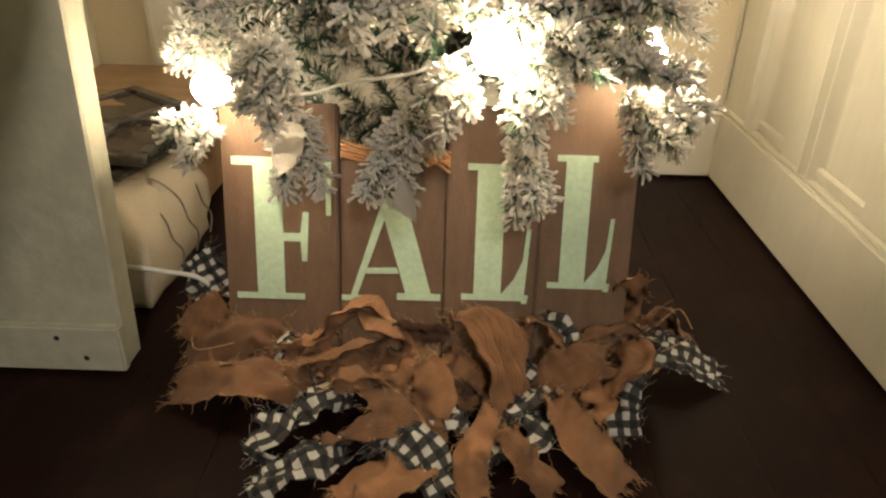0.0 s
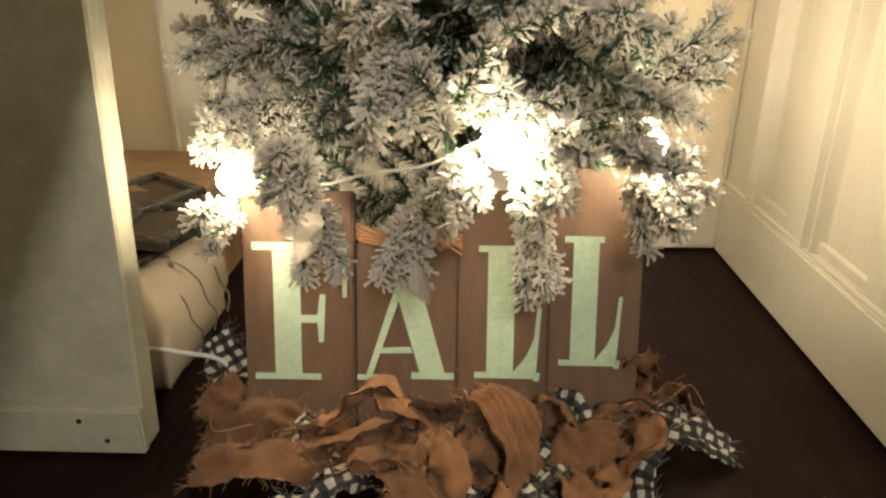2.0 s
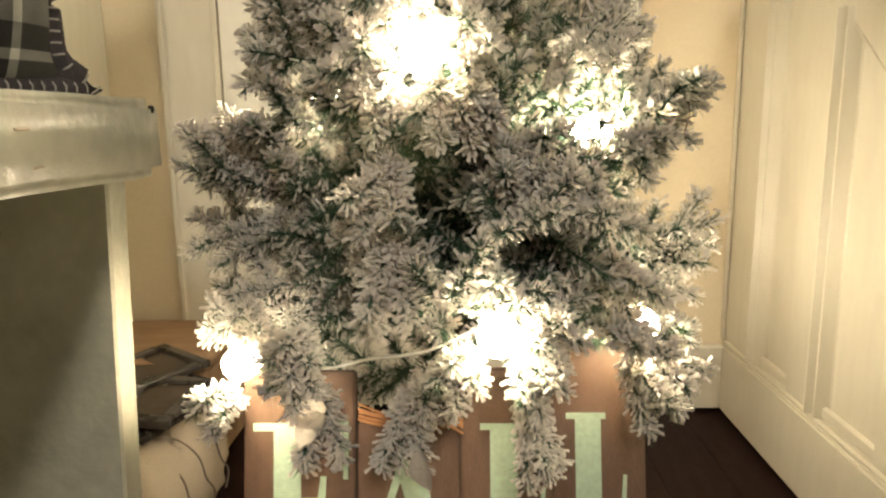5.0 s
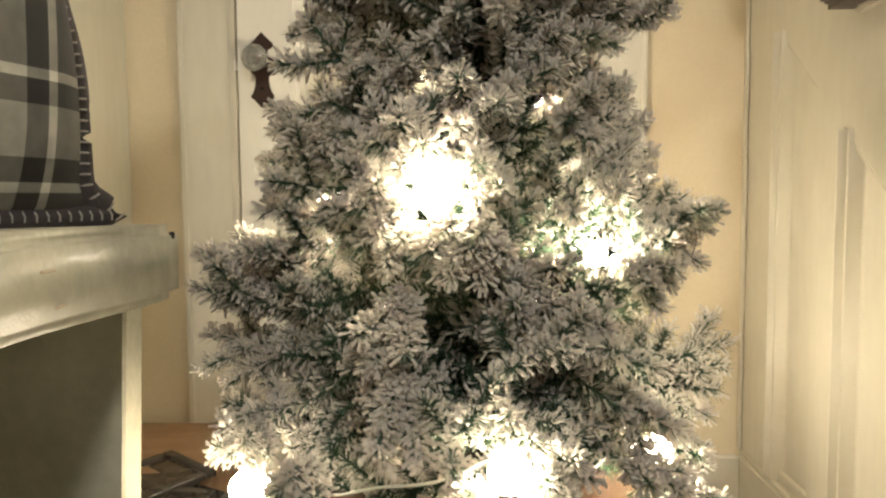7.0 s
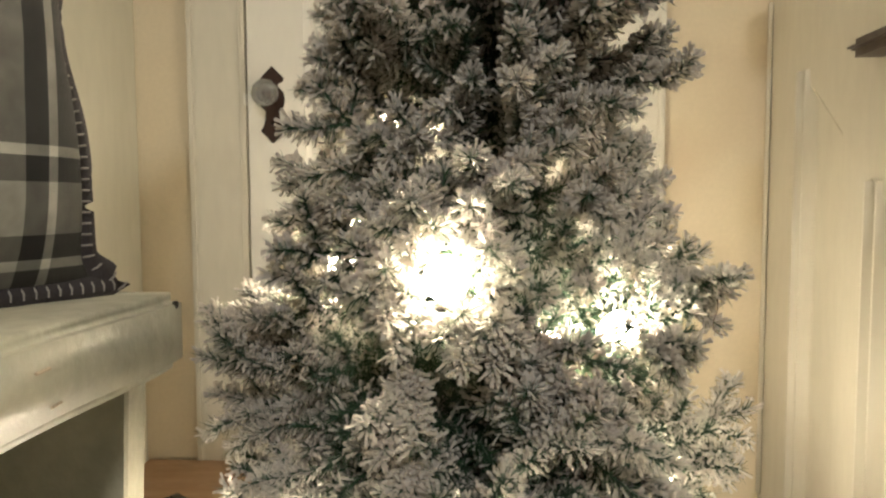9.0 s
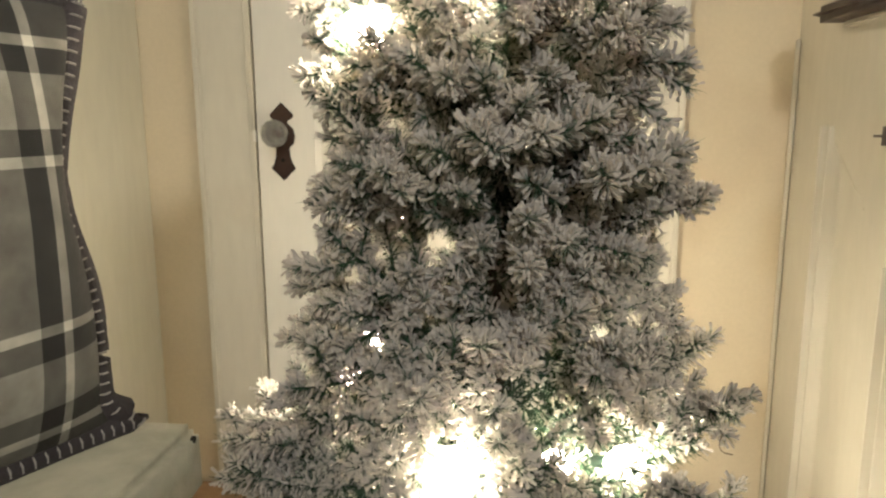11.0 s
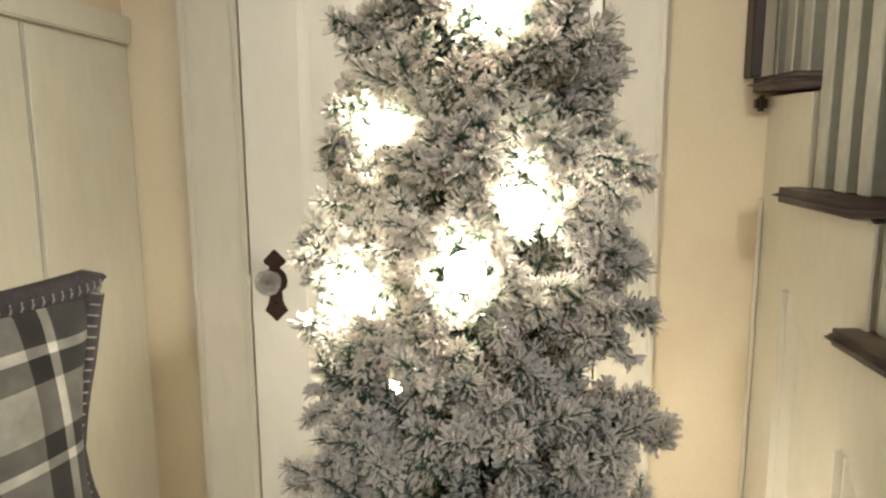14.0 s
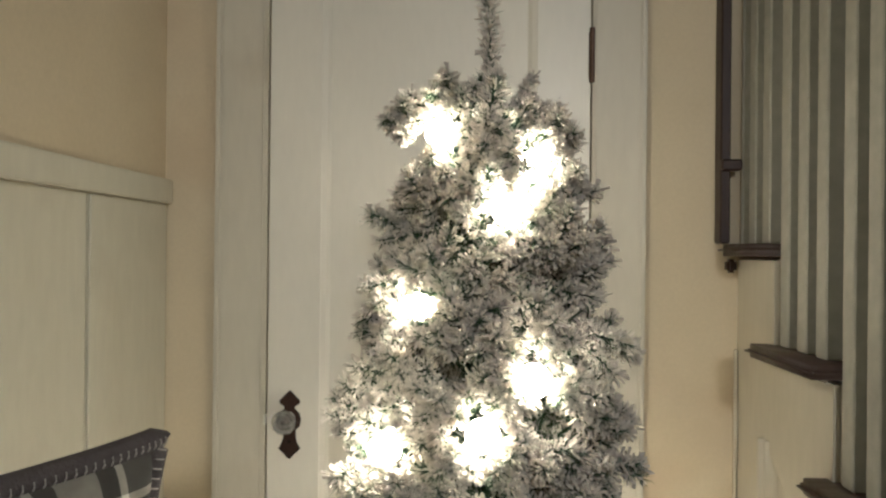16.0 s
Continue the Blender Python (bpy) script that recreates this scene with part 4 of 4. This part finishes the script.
ob = new("leader", leader)
ob.parent = tree

# ---- string lights ----
lights = thing("string_lights", "string of glowing round warm white bulbs on pale cord", "string lights")
for c in BULBS:
    c = Vector(c)
    out = Vector((c.x - TREE.x, c.y - TREE.y, 0.05)).normalized()
    q = out.to_track_quat("Z", "Y").to_matrix().to_4x4()
    g = lathe([(0.006, -0.024), (0.010, -0.019), (0.0165, -0.010), (0.0195, 0.0), (0.0165, 0.0105), (0.0095, 0.017), (0.003, 0.0195)], 16)
    g.transform(Matrix.Translation(c) @ q)
    bulb = part("bulb", g, M_BULB, lights, "glowing round warm white bulb", True)
    g = lathe([(0.0055, -0.044), (0.0065, -0.041), (0.0065, -0.026), (0.006, -0.0235)], 10)
    g.transform(Matrix.Translation(c) @ q)
    part("socket", g, M_GREENCORD, bulb, "green plastic socket")
for a, b in zip(BULBS, BULBS[1:]):
    a, b = Vector(a), Vector(b)
    ends = []
    for c in (a, b):
        o = Vector((c.x - TREE.x, c.y - TREE.y, 0)).normalized()
        ends.append(c - o * 0.046)
    mid = (ends[0] + ends[1]) / 2
    o = Vector((mid.x - TREE.x, mid.y - TREE.y, 0))
    r = reach(mid.z) * 0.70
    mid = Vector((TREE.x, TREE.y, mid.z - 0.015)) + (o.normalized() if o.length > 0.01 else Vector((0, -1, 0))) * r
    part("cord", tube(bent([ends[0], ends[0].lerp(mid, 0.5) + Vector((0, 0, -0.012)), mid, ends[1].lerp(mid, 0.5) + Vector((0, 0, -0.01)), ends[1]], 5), 0.0018, 6), M_CORD, lights, smooth=True)
hook = thing("ornament_hook", "thin brown wire ornament hook hanging from a branch", "hook")
part("wire", tube(bent([(0.306, 0.822, 0.628), (0.308, 0.82, 0.610), (0.303, 0.82, 0.590), (0.308, 0.82, 0.580), (0.319, 0.82, 0.577)], 5), 0.0006, 5), M_HINGE, hook)
floor_cord = thing("power_cord", "white power cord lying from bench to tree", "cord")
part("cable", tube(bent([(-0.405, 0.795, 0.088), (-0.372, 0.812, 0.079), (-0.33, 0.812, 0.073), (-0.288, 0.812, 0.066), (-0.262, 0.83, 0.03), (-0.22, 0.87, 0.006), (-0.10, 0.92, 0.006), (0.03, 0.90, 0.006)], 6), 0.0032, 8), M_CORD, floor_cord, smooth=True)

# ---- things behind the bench ----
crate = thing("storage_box", "low brown kraft storage box against the wall", "box")
part("body", box(LEFT + 0.02, -0.40, 1.115, 1.375, 0.004, 0.190, 0.004), M_CARD, crate)
part("lid", box(LEFT + 0.016, -0.395, 1.11, 1.379, 0.1905, 0.205, 0.003), M_CARD, crate)
bag = thing("canvas_bundle", "cream canvas bundle tied with thin grey cords", "canvas bundle")
cb = box(-0.63, -0.368, 0.83, 1.085, 0.002, 0.150, 0)
bmesh.ops.subdivide_edges(cb, edges=cb.edges[:], cuts=14, use_grid_fill=True)
for v in cb.verts:
    f = (v.co.z - 0.002) / 0.148
    sag = 0.012 * math.sin(f * math.pi) - 0.03 * f ** 3
    v.co.x += sag * (1 if v.co.x > -0.5 else -1)
    v.co.y += sag * (1 if v.co.y > 0.96 else -1) * 0.8
    d = noise.noise(v.co * 16) * 0.010 + noise.noise(v.co * 40) * 0.004
    v.co += Vector((d, d * 0.5, d * 0.6 * f))
part("canvas", cb, M_CANVAS, bag, smooth=True)
for k, y in enumerate((0.90, 0.965, 1.03)):
    pts = [(-0.44, y - 0.02, 0.150), (-0.395, y, 0.139), (-0.366, y + 0.012, 0.105), (-0.352, y + 0.002, 0.075), (-0.347, y + 0.018, 0.045), (-0.352, y + 0.014, 0.015)]
    part("tie_cord", tube(bent(pts, 6), 0.0016, 5), M_STRAP, bag, smooth=True)
def picture(at, size, label):
    w, h, t = size
    root = thing("picture_frame", label, "picture frame")
    b = bmesh.new()
    for x0, x1, y0, y1 in ((-w / 2, w / 2, -h / 2, -h / 2 + 0.018), (-w / 2, w / 2, h / 2 - 0.018, h / 2), (-w / 2, -w / 2 + 0.018, -h / 2 + 0.0185, h / 2 - 0.0185), (w / 2 - 0.018, w / 2, -h / 2 + 0.0185, h / 2 - 0.0185)):
        box(x0, x1, y0, y1, 0, t, 0.002, bm=b)
    b.transform(at)
    part("frame", b, M_BLACK, root)
    b = box(-w / 2 + 0.01, w / 2 - 0.01, -h / 2 + 0.01, h / 2 - 0.01, 0.002, t - 0.006, 0)
    b.transform(at)
    part("print", b, M_PAPER, root, "dark glazed print")
picture(pose(-0.447, 1.022, 0.170, 6, 2, -26), (0.16, 0.185, 0.010), "thin dark framed picture lying askew on canvas bundle")
picture(pose(-0.424, 0.985, 0.186, 4, 2, -4), (0.105, 0.145, 0.015), "small dark picture frame with raised edges on larger frame")
picture(pose(-0.505, 1.075, 0.196, 4, 0, -38), (0.15, 0.20, 0.012), "brown backed picture frame leaning on the stack")

# ---- rag garland ----
garland = thing("rag_garland", "garland of frayed burlap and gingham rag strips on floor", "garland")
part("rope", tube(bent([(-0.30, 0.775, 0.014), (-0.23, 0.71, 0.018), (-0.10, 0.675, 0.02), (0.05, 0.665, 0.02), (0.18, 0.675, 0.02), (0.29, 0.70, 0.018), (0.31, 0.74, 0.014)], 6), 0.004, 6), M_FRAY, garland)
rag_rng = random.Random(11)
def rag(points, width, material, twist=(0, 0), cup=0.25, pinch=1.0, fray=18, pleats=0):
    """A cloth strip along a bent line. twist: degrees at its start and end; cup: how far its edges curl; pinch: width at the start."""
    ax, ay = points[-1][0] - points[0][0], points[-1][1] - points[0][1]
    if ax > abs(ay) and material is M_GINGHAM:
        twist = (abs(twist[0]), abs(twist[1]))
    line = bent(points, 9)
    n = len(line)
    m = 40 if pleats else 9
    bm = bmesh.new()
    uv = bm.loops.layers.uv.new("UVMap")
    seed = Vector((rag_rng.random() * 50, rag_rng.random() * 50, 0))
    rows, rows2, dist = [], [], 0.0
    offs = rag_rng.random() * 0.1
    info = []
    for i, p in enumerate(line):
        d = (line[min(i + 1, n - 1)] - line[max(i - 1, 0)]).normalized()
        if i:
            dist += (p - line[i - 1]).length
        f = i / (n - 1)
        side = d.cross(Vector((0, 0, 1)))
        side = side.normalized() if side.length > 0.15 else Vector((1, 0, 0))
        tw = math.radians(twist[0] + (twist[1] - twist[0]) * f)
        side = Matrix.Rotation(tw, 3, d) @ side
        nor = side.cross(d).normalized()
        w = width * (0.86 if material is M_BURLAP else 0.95) * (pinch + (1 - pinch) * min(1, f * 2.2)) * (1 - 0.08 * max(0, f - 0.72) / 0.28) * (1 + 0.15 * noise.noise(seed + Vector((f * 2.6, 20, 0))))
        a, b = [], []
        for j in range(m + 1):
            s = j / m - 0.5
            wob = noise.noise(seed + Vector((f * 3.5, s * 2.5, 0))) * 0.014 + noise.noise(seed + Vector((f * 9, s * 5, 3))) * 0.008 + noise.noise(seed + Vector((f * 20, s * 9, 6))) * 0.0022
            edge = noise.noise(seed + Vector((f * 14, 7 * (1 if s > 0 else -1), 0))) * 0.0025 * abs(2 * s) ** 4
            q = p + side * (s * w + edge * (1 if s > 0 else -1)) + nor * (cup * w * (0.25 - s * s) * 1.5 + wob)
            if pleats:
                q += nor * 0.026 * abs(math.sin(s * math.pi * pleats + 0.8 * f)) * (0.45 + 0.55 * math.sin(math.pi * min(1, f * 1.3)))
            q.z = max(q.z, 0.003)
            a.append((q, (s * w, dist + offs)))
            b.append((q - nor * 0.0011, (s * w, dist + offs)))
        info.append((p, side, d, w, nor))
        rows.append(a)
        rows2.append(b)
    def lay(rs, flip):
        vs = [[(bm.verts.new(q), t) for q, t in r] for r in rs]
        for i in range(n - 1):
            for j in range(m):
                c = [vs[i][j], vs[i][j + 1], vs[i + 1][j + 1], vs[i + 1][j]]
                c = c[::-1] if flip else c
                f = bm.faces.new([v for v, _ in c])
                f.smooth = True
                for lp, (_, t) in zip(f.loops, c):
                    lp[uv].uv = t
        return vs
    lay(rows, False)
    lay(rows2, True)
    name = "burlap_strip" if material is M_BURLAP else "gingham_strip"
    ob = part(name, bm, material, garland, "tan burlap rag strip" if material is M_BURLAP else "black and white gingham rag strip")
    if fray:
        fray = int(fray * 1.3)
        fb = bmesh.new()
        for end in (0, -1):
            r = rows[end]
            d = info[end][2] * (1 if end == -1 else -1)
            for k in range(fray):
                j = rag_rng.random() * m
                a = r[int(j)][0].lerp(r[min(int(j) + 1, m)][0], j % 1)
                ln = rag_rng.uniform(0.004, 0.016)
                curl = Vector((rag_rng.uniform(-1, 1), rag_rng.uniform(-1, 1), rag_rng.uniform(-0.5, 0.9))) * ln
                b = a + d * ln + curl * 0.4
                b.z = max(b.z, 0.002)
                tube([a, a.lerp(b, 0.4) - curl * 0.18, a.lerp(b, 0.75) + curl * 0.15, b], 0.00022, 3, bm=fb)
        for k in range(fray):
            i = rag_rng.randrange(n)
            sgn = rag_rng.choice((0, m))
            a = rows[i][sgn][0]
            sd = info[i][1] * (1 if sgn else -1)
            b = a + sd * rag_rng.uniform(0.003, 0.012) + info[i][2] * rag_rng.uniform(-0.02, 0.02) + Vector((0, 0, rag_rng.uniform(-0.004, 0.008)))
            b.z = max(b.z, 0.002)
            tube([a, a.lerp(b, 0.35) + Vector((0, 0, 0.003)), a.lerp(b, 0.7) - sd * 0.003, b], 0.00022, 3, bm=fb)
        part("fray", fb, M_FRAY if material is M_BURLAP else M_STITCH, ob)["kind"] = "stuff"
B, G = M_BURLAP, M_GINGHAM
# left end
rag([(-0.123, 0.642, 0.030), (-0.167, 0.631, 0.048), (-0.215, 0.640, 0.036), (-0.264, 0.653, 0.010)], 0.062, B, (-28, -20), 0.45, 0.80, 26)
rag([(-0.147, 0.685, 0.062), (-0.178, 0.684, 0.070), (-0.220, 0.681, 0.050), (-0.256, 0.678, 0.022)], 0.056, B, (-45, -35), 0.40, 0.80, 26)
rag([(-0.241, 0.764, 0.055), (-0.260, 0.745, 0.050), (-0.285, 0.742, 0.025)], 0.050, B, (-50, -60), 0.30, 1.00, 18)
rag([(-0.256, 0.830, 0.075), (-0.281, 0.824, 0.060), (-0.308, 0.826, 0.040)], 0.064, G, (-62, -60), 0.12, 1.00, 10)
rag([(-0.127, 0.685, 0.055), (-0.142, 0.677, 0.060), (-0.150, 0.664, 0.045), (-0.137, 0.671, 0.020)], 0.024, G, (-20, 20), 0.30, 1.00, 8)
# against the boards
rag([(-0.112, 0.652, 0.040), (-0.074, 0.646, 0.062), (-0.020, 0.673, 0.066)], 0.056, B, (-55, -65), 0.75, 1.00, 12)
rag([(-0.106, 0.675, 0.055), (-0.081, 0.692, 0.082), (-0.045, 0.699, 0.100), (-0.022, 0.696, 0.075)], 0.050, B, (-70, -40), 0.50, 1.00, 12)
rag([(-0.056, 0.703, 0.085), (-0.020, 0.672, 0.088), (-0.000, 0.666, 0.066), (-0.012, 0.651, 0.045)], 0.052, B, (-35, -20), 0.45, 1.00, 14)
rag([(-0.021, 0.682, 0.085), (0.012, 0.684, 0.075), (0.045, 0.693, 0.060)], 0.066, B, (-55, -62), 0.40, 1.00, 14)
rag([(0.024, 0.625, 0.082), (0.033, 0.602, 0.070), (0.030, 0.592, 0.040), (0.025, 0.585, 0.016)], 0.064, B, (8, -6), 0.35, 0.45, 22)
rag([(-0.158, 0.671, 0.040), (-0.119, 0.676, 0.060), (-0.090, 0.698, 0.055)], 0.045, B, (-55, -45), 0.50, 1.00, 10)
# nested folds
rag([(0.066, 0.690, 0.086), (0.084, 0.668, 0.086), (0.104, 0.645, 0.064), (0.116, 0.632, 0.020)], 0.092, B, (-14, -22), 0.30, 0.75, 14, 5)
rag([(0.133, 0.689, 0.078), (0.156, 0.696, 0.082), (0.177, 0.691, 0.062), (0.177, 0.690, 0.030)], 0.040, B, (-40, -20), 0.60, 1.00, 10)
rag([(0.159, 0.705, 0.088), (0.182, 0.697, 0.086), (0.192, 0.687, 0.066), (0.197, 0.682, 0.045)], 0.022, G, (-40, -20), 0.30, 1.00, 6)
# right end
rag([(0.274, 0.772, 0.030), (0.268, 0.767, 0.080), (0.259, 0.724, 0.128)], 0.044, B, (2, 0), 0.12, 1.00, 12)
rag([(0.207, 0.706, 0.050), (0.239, 0.710, 0.066), (0.281, 0.732, 0.045)], 0.046, B, (-60, -50), 0.50, 1.00, 12)
rag([(0.293, 0.756, 0.050), (0.315, 0.765, 0.058), (0.339, 0.769, 0.030)], 0.046, B, (-45, -20), 0.35, 1.00, 14)
rag([(0.280, 0.739, 0.040), (0.304, 0.714, 0.044), (0.342, 0.715, 0.026), (0.381, 0.712, 0.006)], 0.056, G, (25, 12), 0.20, 0.70, 10)
rag([(0.277, 0.682, 0.040), (0.251, 0.648, 0.042), (0.241, 0.628, 0.022), (0.243, 0.600, 0.004)], 0.040, G, (14, -4), 0.30, 0.80, 8)
rag([(0.265, 0.699, 0.060), (0.259, 0.648, 0.066), (0.234, 0.633, 0.045), (0.219, 0.628, 0.012)], 0.046, B, (20, 40), 0.55, 1.00, 12)
rag([(0.230, 0.671, 0.055), (0.199, 0.660, 0.062), (0.171, 0.655, 0.045), (0.147, 0.652, 0.022)], 0.058, B, (-30, -25), 0.35, 0.80, 22)
rag([(0.215, 0.661, 0.030), (0.213, 0.615, 0.040), (0.207, 0.619, 0.012)], 0.046, B, (-20, 20), 0.40, 1.00, 14)
# towards the room
rag([(0.170, 0.619, 0.042), (0.176, 0.577, 0.048), (0.199, 0.548, 0.034), (0.228, 0.531, 0.005)], 0.066, B, (-12, 10), 0.28, 0.50, 26)
rag([(0.109, 0.576, 0.035), (0.118, 0.540, 0.046), (0.135, 0.526, 0.030), (0.152, 0.521, 0.004)], 0.034, B, (-12, 14), 0.50, 0.90, 18)
rag([(0.092, 0.595, 0.036), (0.079, 0.546, 0.050), (0.072, 0.527, 0.034), (0.080, 0.512, 0.004)], 0.040, B, (18, -16), 0.55, 0.80, 18)
rag([(0.157, 0.638, 0.038), (0.129, 0.606, 0.044), (0.109, 0.601, 0.020)], 0.036, G, (12, 8), 0.25, 0.80, 8)
rag([(0.162, 0.617, 0.024), (0.142, 0.574, 0.034), (0.135, 0.572, 0.008)], 0.040, G, (-10, 12), 0.25, 0.70, 8)
rag([(0.101, 0.568, 0.018), (0.089, 0.547, 0.026), (0.084, 0.552, 0.006)], 0.036, G, (10, 0), 0.25, 0.90, 6)
rag([(-0.031, 0.560, 0.020), (-0.004, 0.556, 0.044), (0.023, 0.540, 0.034), (0.048, 0.517, 0.004)], 0.050, G, (-8, 14), 0.40, 0.80, 10)
rag([(-0.057, 0.559, 0.016), (-0.082, 0.536, 0.030), (-0.113, 0.520, 0.022), (-0.141, 0.511, 0.004)], 0.052, G, (-14, 8), 0.20, 0.70, 10)
rag([(-0.131, 0.600, 0.026), (-0.135, 0.569, 0.034), (-0.144, 0.563, 0.016), (-0.151, 0.553, 0.004)], 0.050, G, (6, 0), 0.25, 0.80, 8)
rag([(-0.068, 0.634, 0.024), (-0.091, 0.607, 0.042), (-0.117, 0.606, 0.018)], 0.044, G, (-25, -12), 0.45, 0.90, 8)
rag([(-0.033, 0.612, 0.052), (-0.005, 0.570, 0.058), (-0.033, 0.557, 0.042), (-0.077, 0.568, 0.014)], 0.046, B, (-15, 25), 0.50, 1.00, 20)
rag([(-0.071, 0.617, 0.046), (-0.046, 0.618, 0.062), (-0.015, 0.615, 0.050), (-0.020, 0.601, 0.030)], 0.044, B, (-55, -30), 0.60, 1.00, 14)
rag([(0.031, 0.543, 0.020), (0.005, 0.515, 0.032), (-0.025, 0.507, 0.022), (-0.054, 0.498, 0.004)], 0.056, B, (-8, 4), 0.30, 0.70, 22)
rag([(0.038, 0.591, 0.034), (0.053, 0.587, 0.042), (0.072, 0.595, 0.016)], 0.034, G, (-30, -10), 0.40, 1.00, 6)
rag([(0.040, 0.622, 0.046), (0.065, 0.616, 0.052), (0.085, 0.626, 0.025)], 0.040, B, (-55, -40), 0.50, 1.00, 10)
rag([(-0.118, 0.704, 0.050), (-0.130, 0.668, 0.055), (-0.112, 0.634, 0.030)], 0.036, B, (-30, -10), 0.50, 1.00, 10)
rag([(0.184, 0.690, 0.055), (0.194, 0.663, 0.052), (0.188, 0.649, 0.030)], 0.036, B, (-30, -10), 0.50, 1.00, 10)
rag([(-0.043, 0.650, 0.060), (-0.066, 0.629, 0.056), (-0.095, 0.645, 0.030)], 0.045, B, (-40, -30), 0.50, 1.00, 10)
rag([(0.008, 0.640, 0.070), (-0.009, 0.619, 0.055), (0.010, 0.612, 0.030)], 0.040, B, (20, -30), 0.50, 1.00, 10)
rag([(0.071, 0.656, 0.060), (0.052, 0.638, 0.050), (0.063, 0.626, 0.020)], 0.040, B, (20, -20), 0.50, 1.00, 10)
for k in range(16):
    x = -0.215 + 0.029 * k + rag_rng.uniform(-0.012, 0.012)
    y = 0.668 + 0.02 * math.cos(x * 9) + rag_rng.uniform(-0.03, 0.012)
    a = math.radians(rag_rng.uniform(-165, -15))
    ln = rag_rng.uniform(0.035, 0.065)
    h = rag_rng.uniform(0.028, 0.050)
    dx, dy = math.cos(a) * ln, math.sin(a) * ln * 0.7
    rag([(x - dx * 0.5, y + 0.010, 0.022), (x - dx * 0.2, y, h), (x + dx * 0.5, y + dy * 0.5, h * 0.85), (x + dx, y + dy, 0.018)], rag_rng.uniform(0.030, 0.052), G if k % 5 == 2 else B, (rag_rng.uniform(-50, 50), rag_rng.uniform(-50, 50)), rag_rng.choice((-0.4, 0.3, 0.5)), fray=8)
for pts in ([(-0.26, 0.70, 0.05), (-0.24, 0.665, 0.058), (-0.20, 0.675, 0.062)], [(0.30, 0.735, 0.062), (0.325, 0.74, 0.085), (0.345, 0.735, 0.06)], [(-0.035, 0.62, 0.07), (0.02, 0.575, 0.05), (0.05, 0.52, 0.01), (0.08, 0.49, 0.003)], [(0.30, 0.70, 0.05), (0.33, 0.71, 0.06)]):
    part("loose_thread", tube(bent(pts, 6), 0.0006, 4), M_FRAY, garland)

# ---- floorboards ----
PW = 0.1155
x = LEFT + 0.001
frng = random.Random(5)
while x < FAR_X:
    w = min(PW, FAR_X - x)
    joints = [REAR, frng.uniform(-1.6, -0.9), frng.uniform(-0.2, 0.45) - 0.5, BACK - 0.001]
    for a, b in zip(joints, joints[1:]):
        fb = box(x + 0.0002, x + w - 0.0002, a + 0.0003, b - 0.0003, -0.011, 0.0, 0.0003)
        part("floorboard", fb, M_FLOOR, floor)
    x += PW
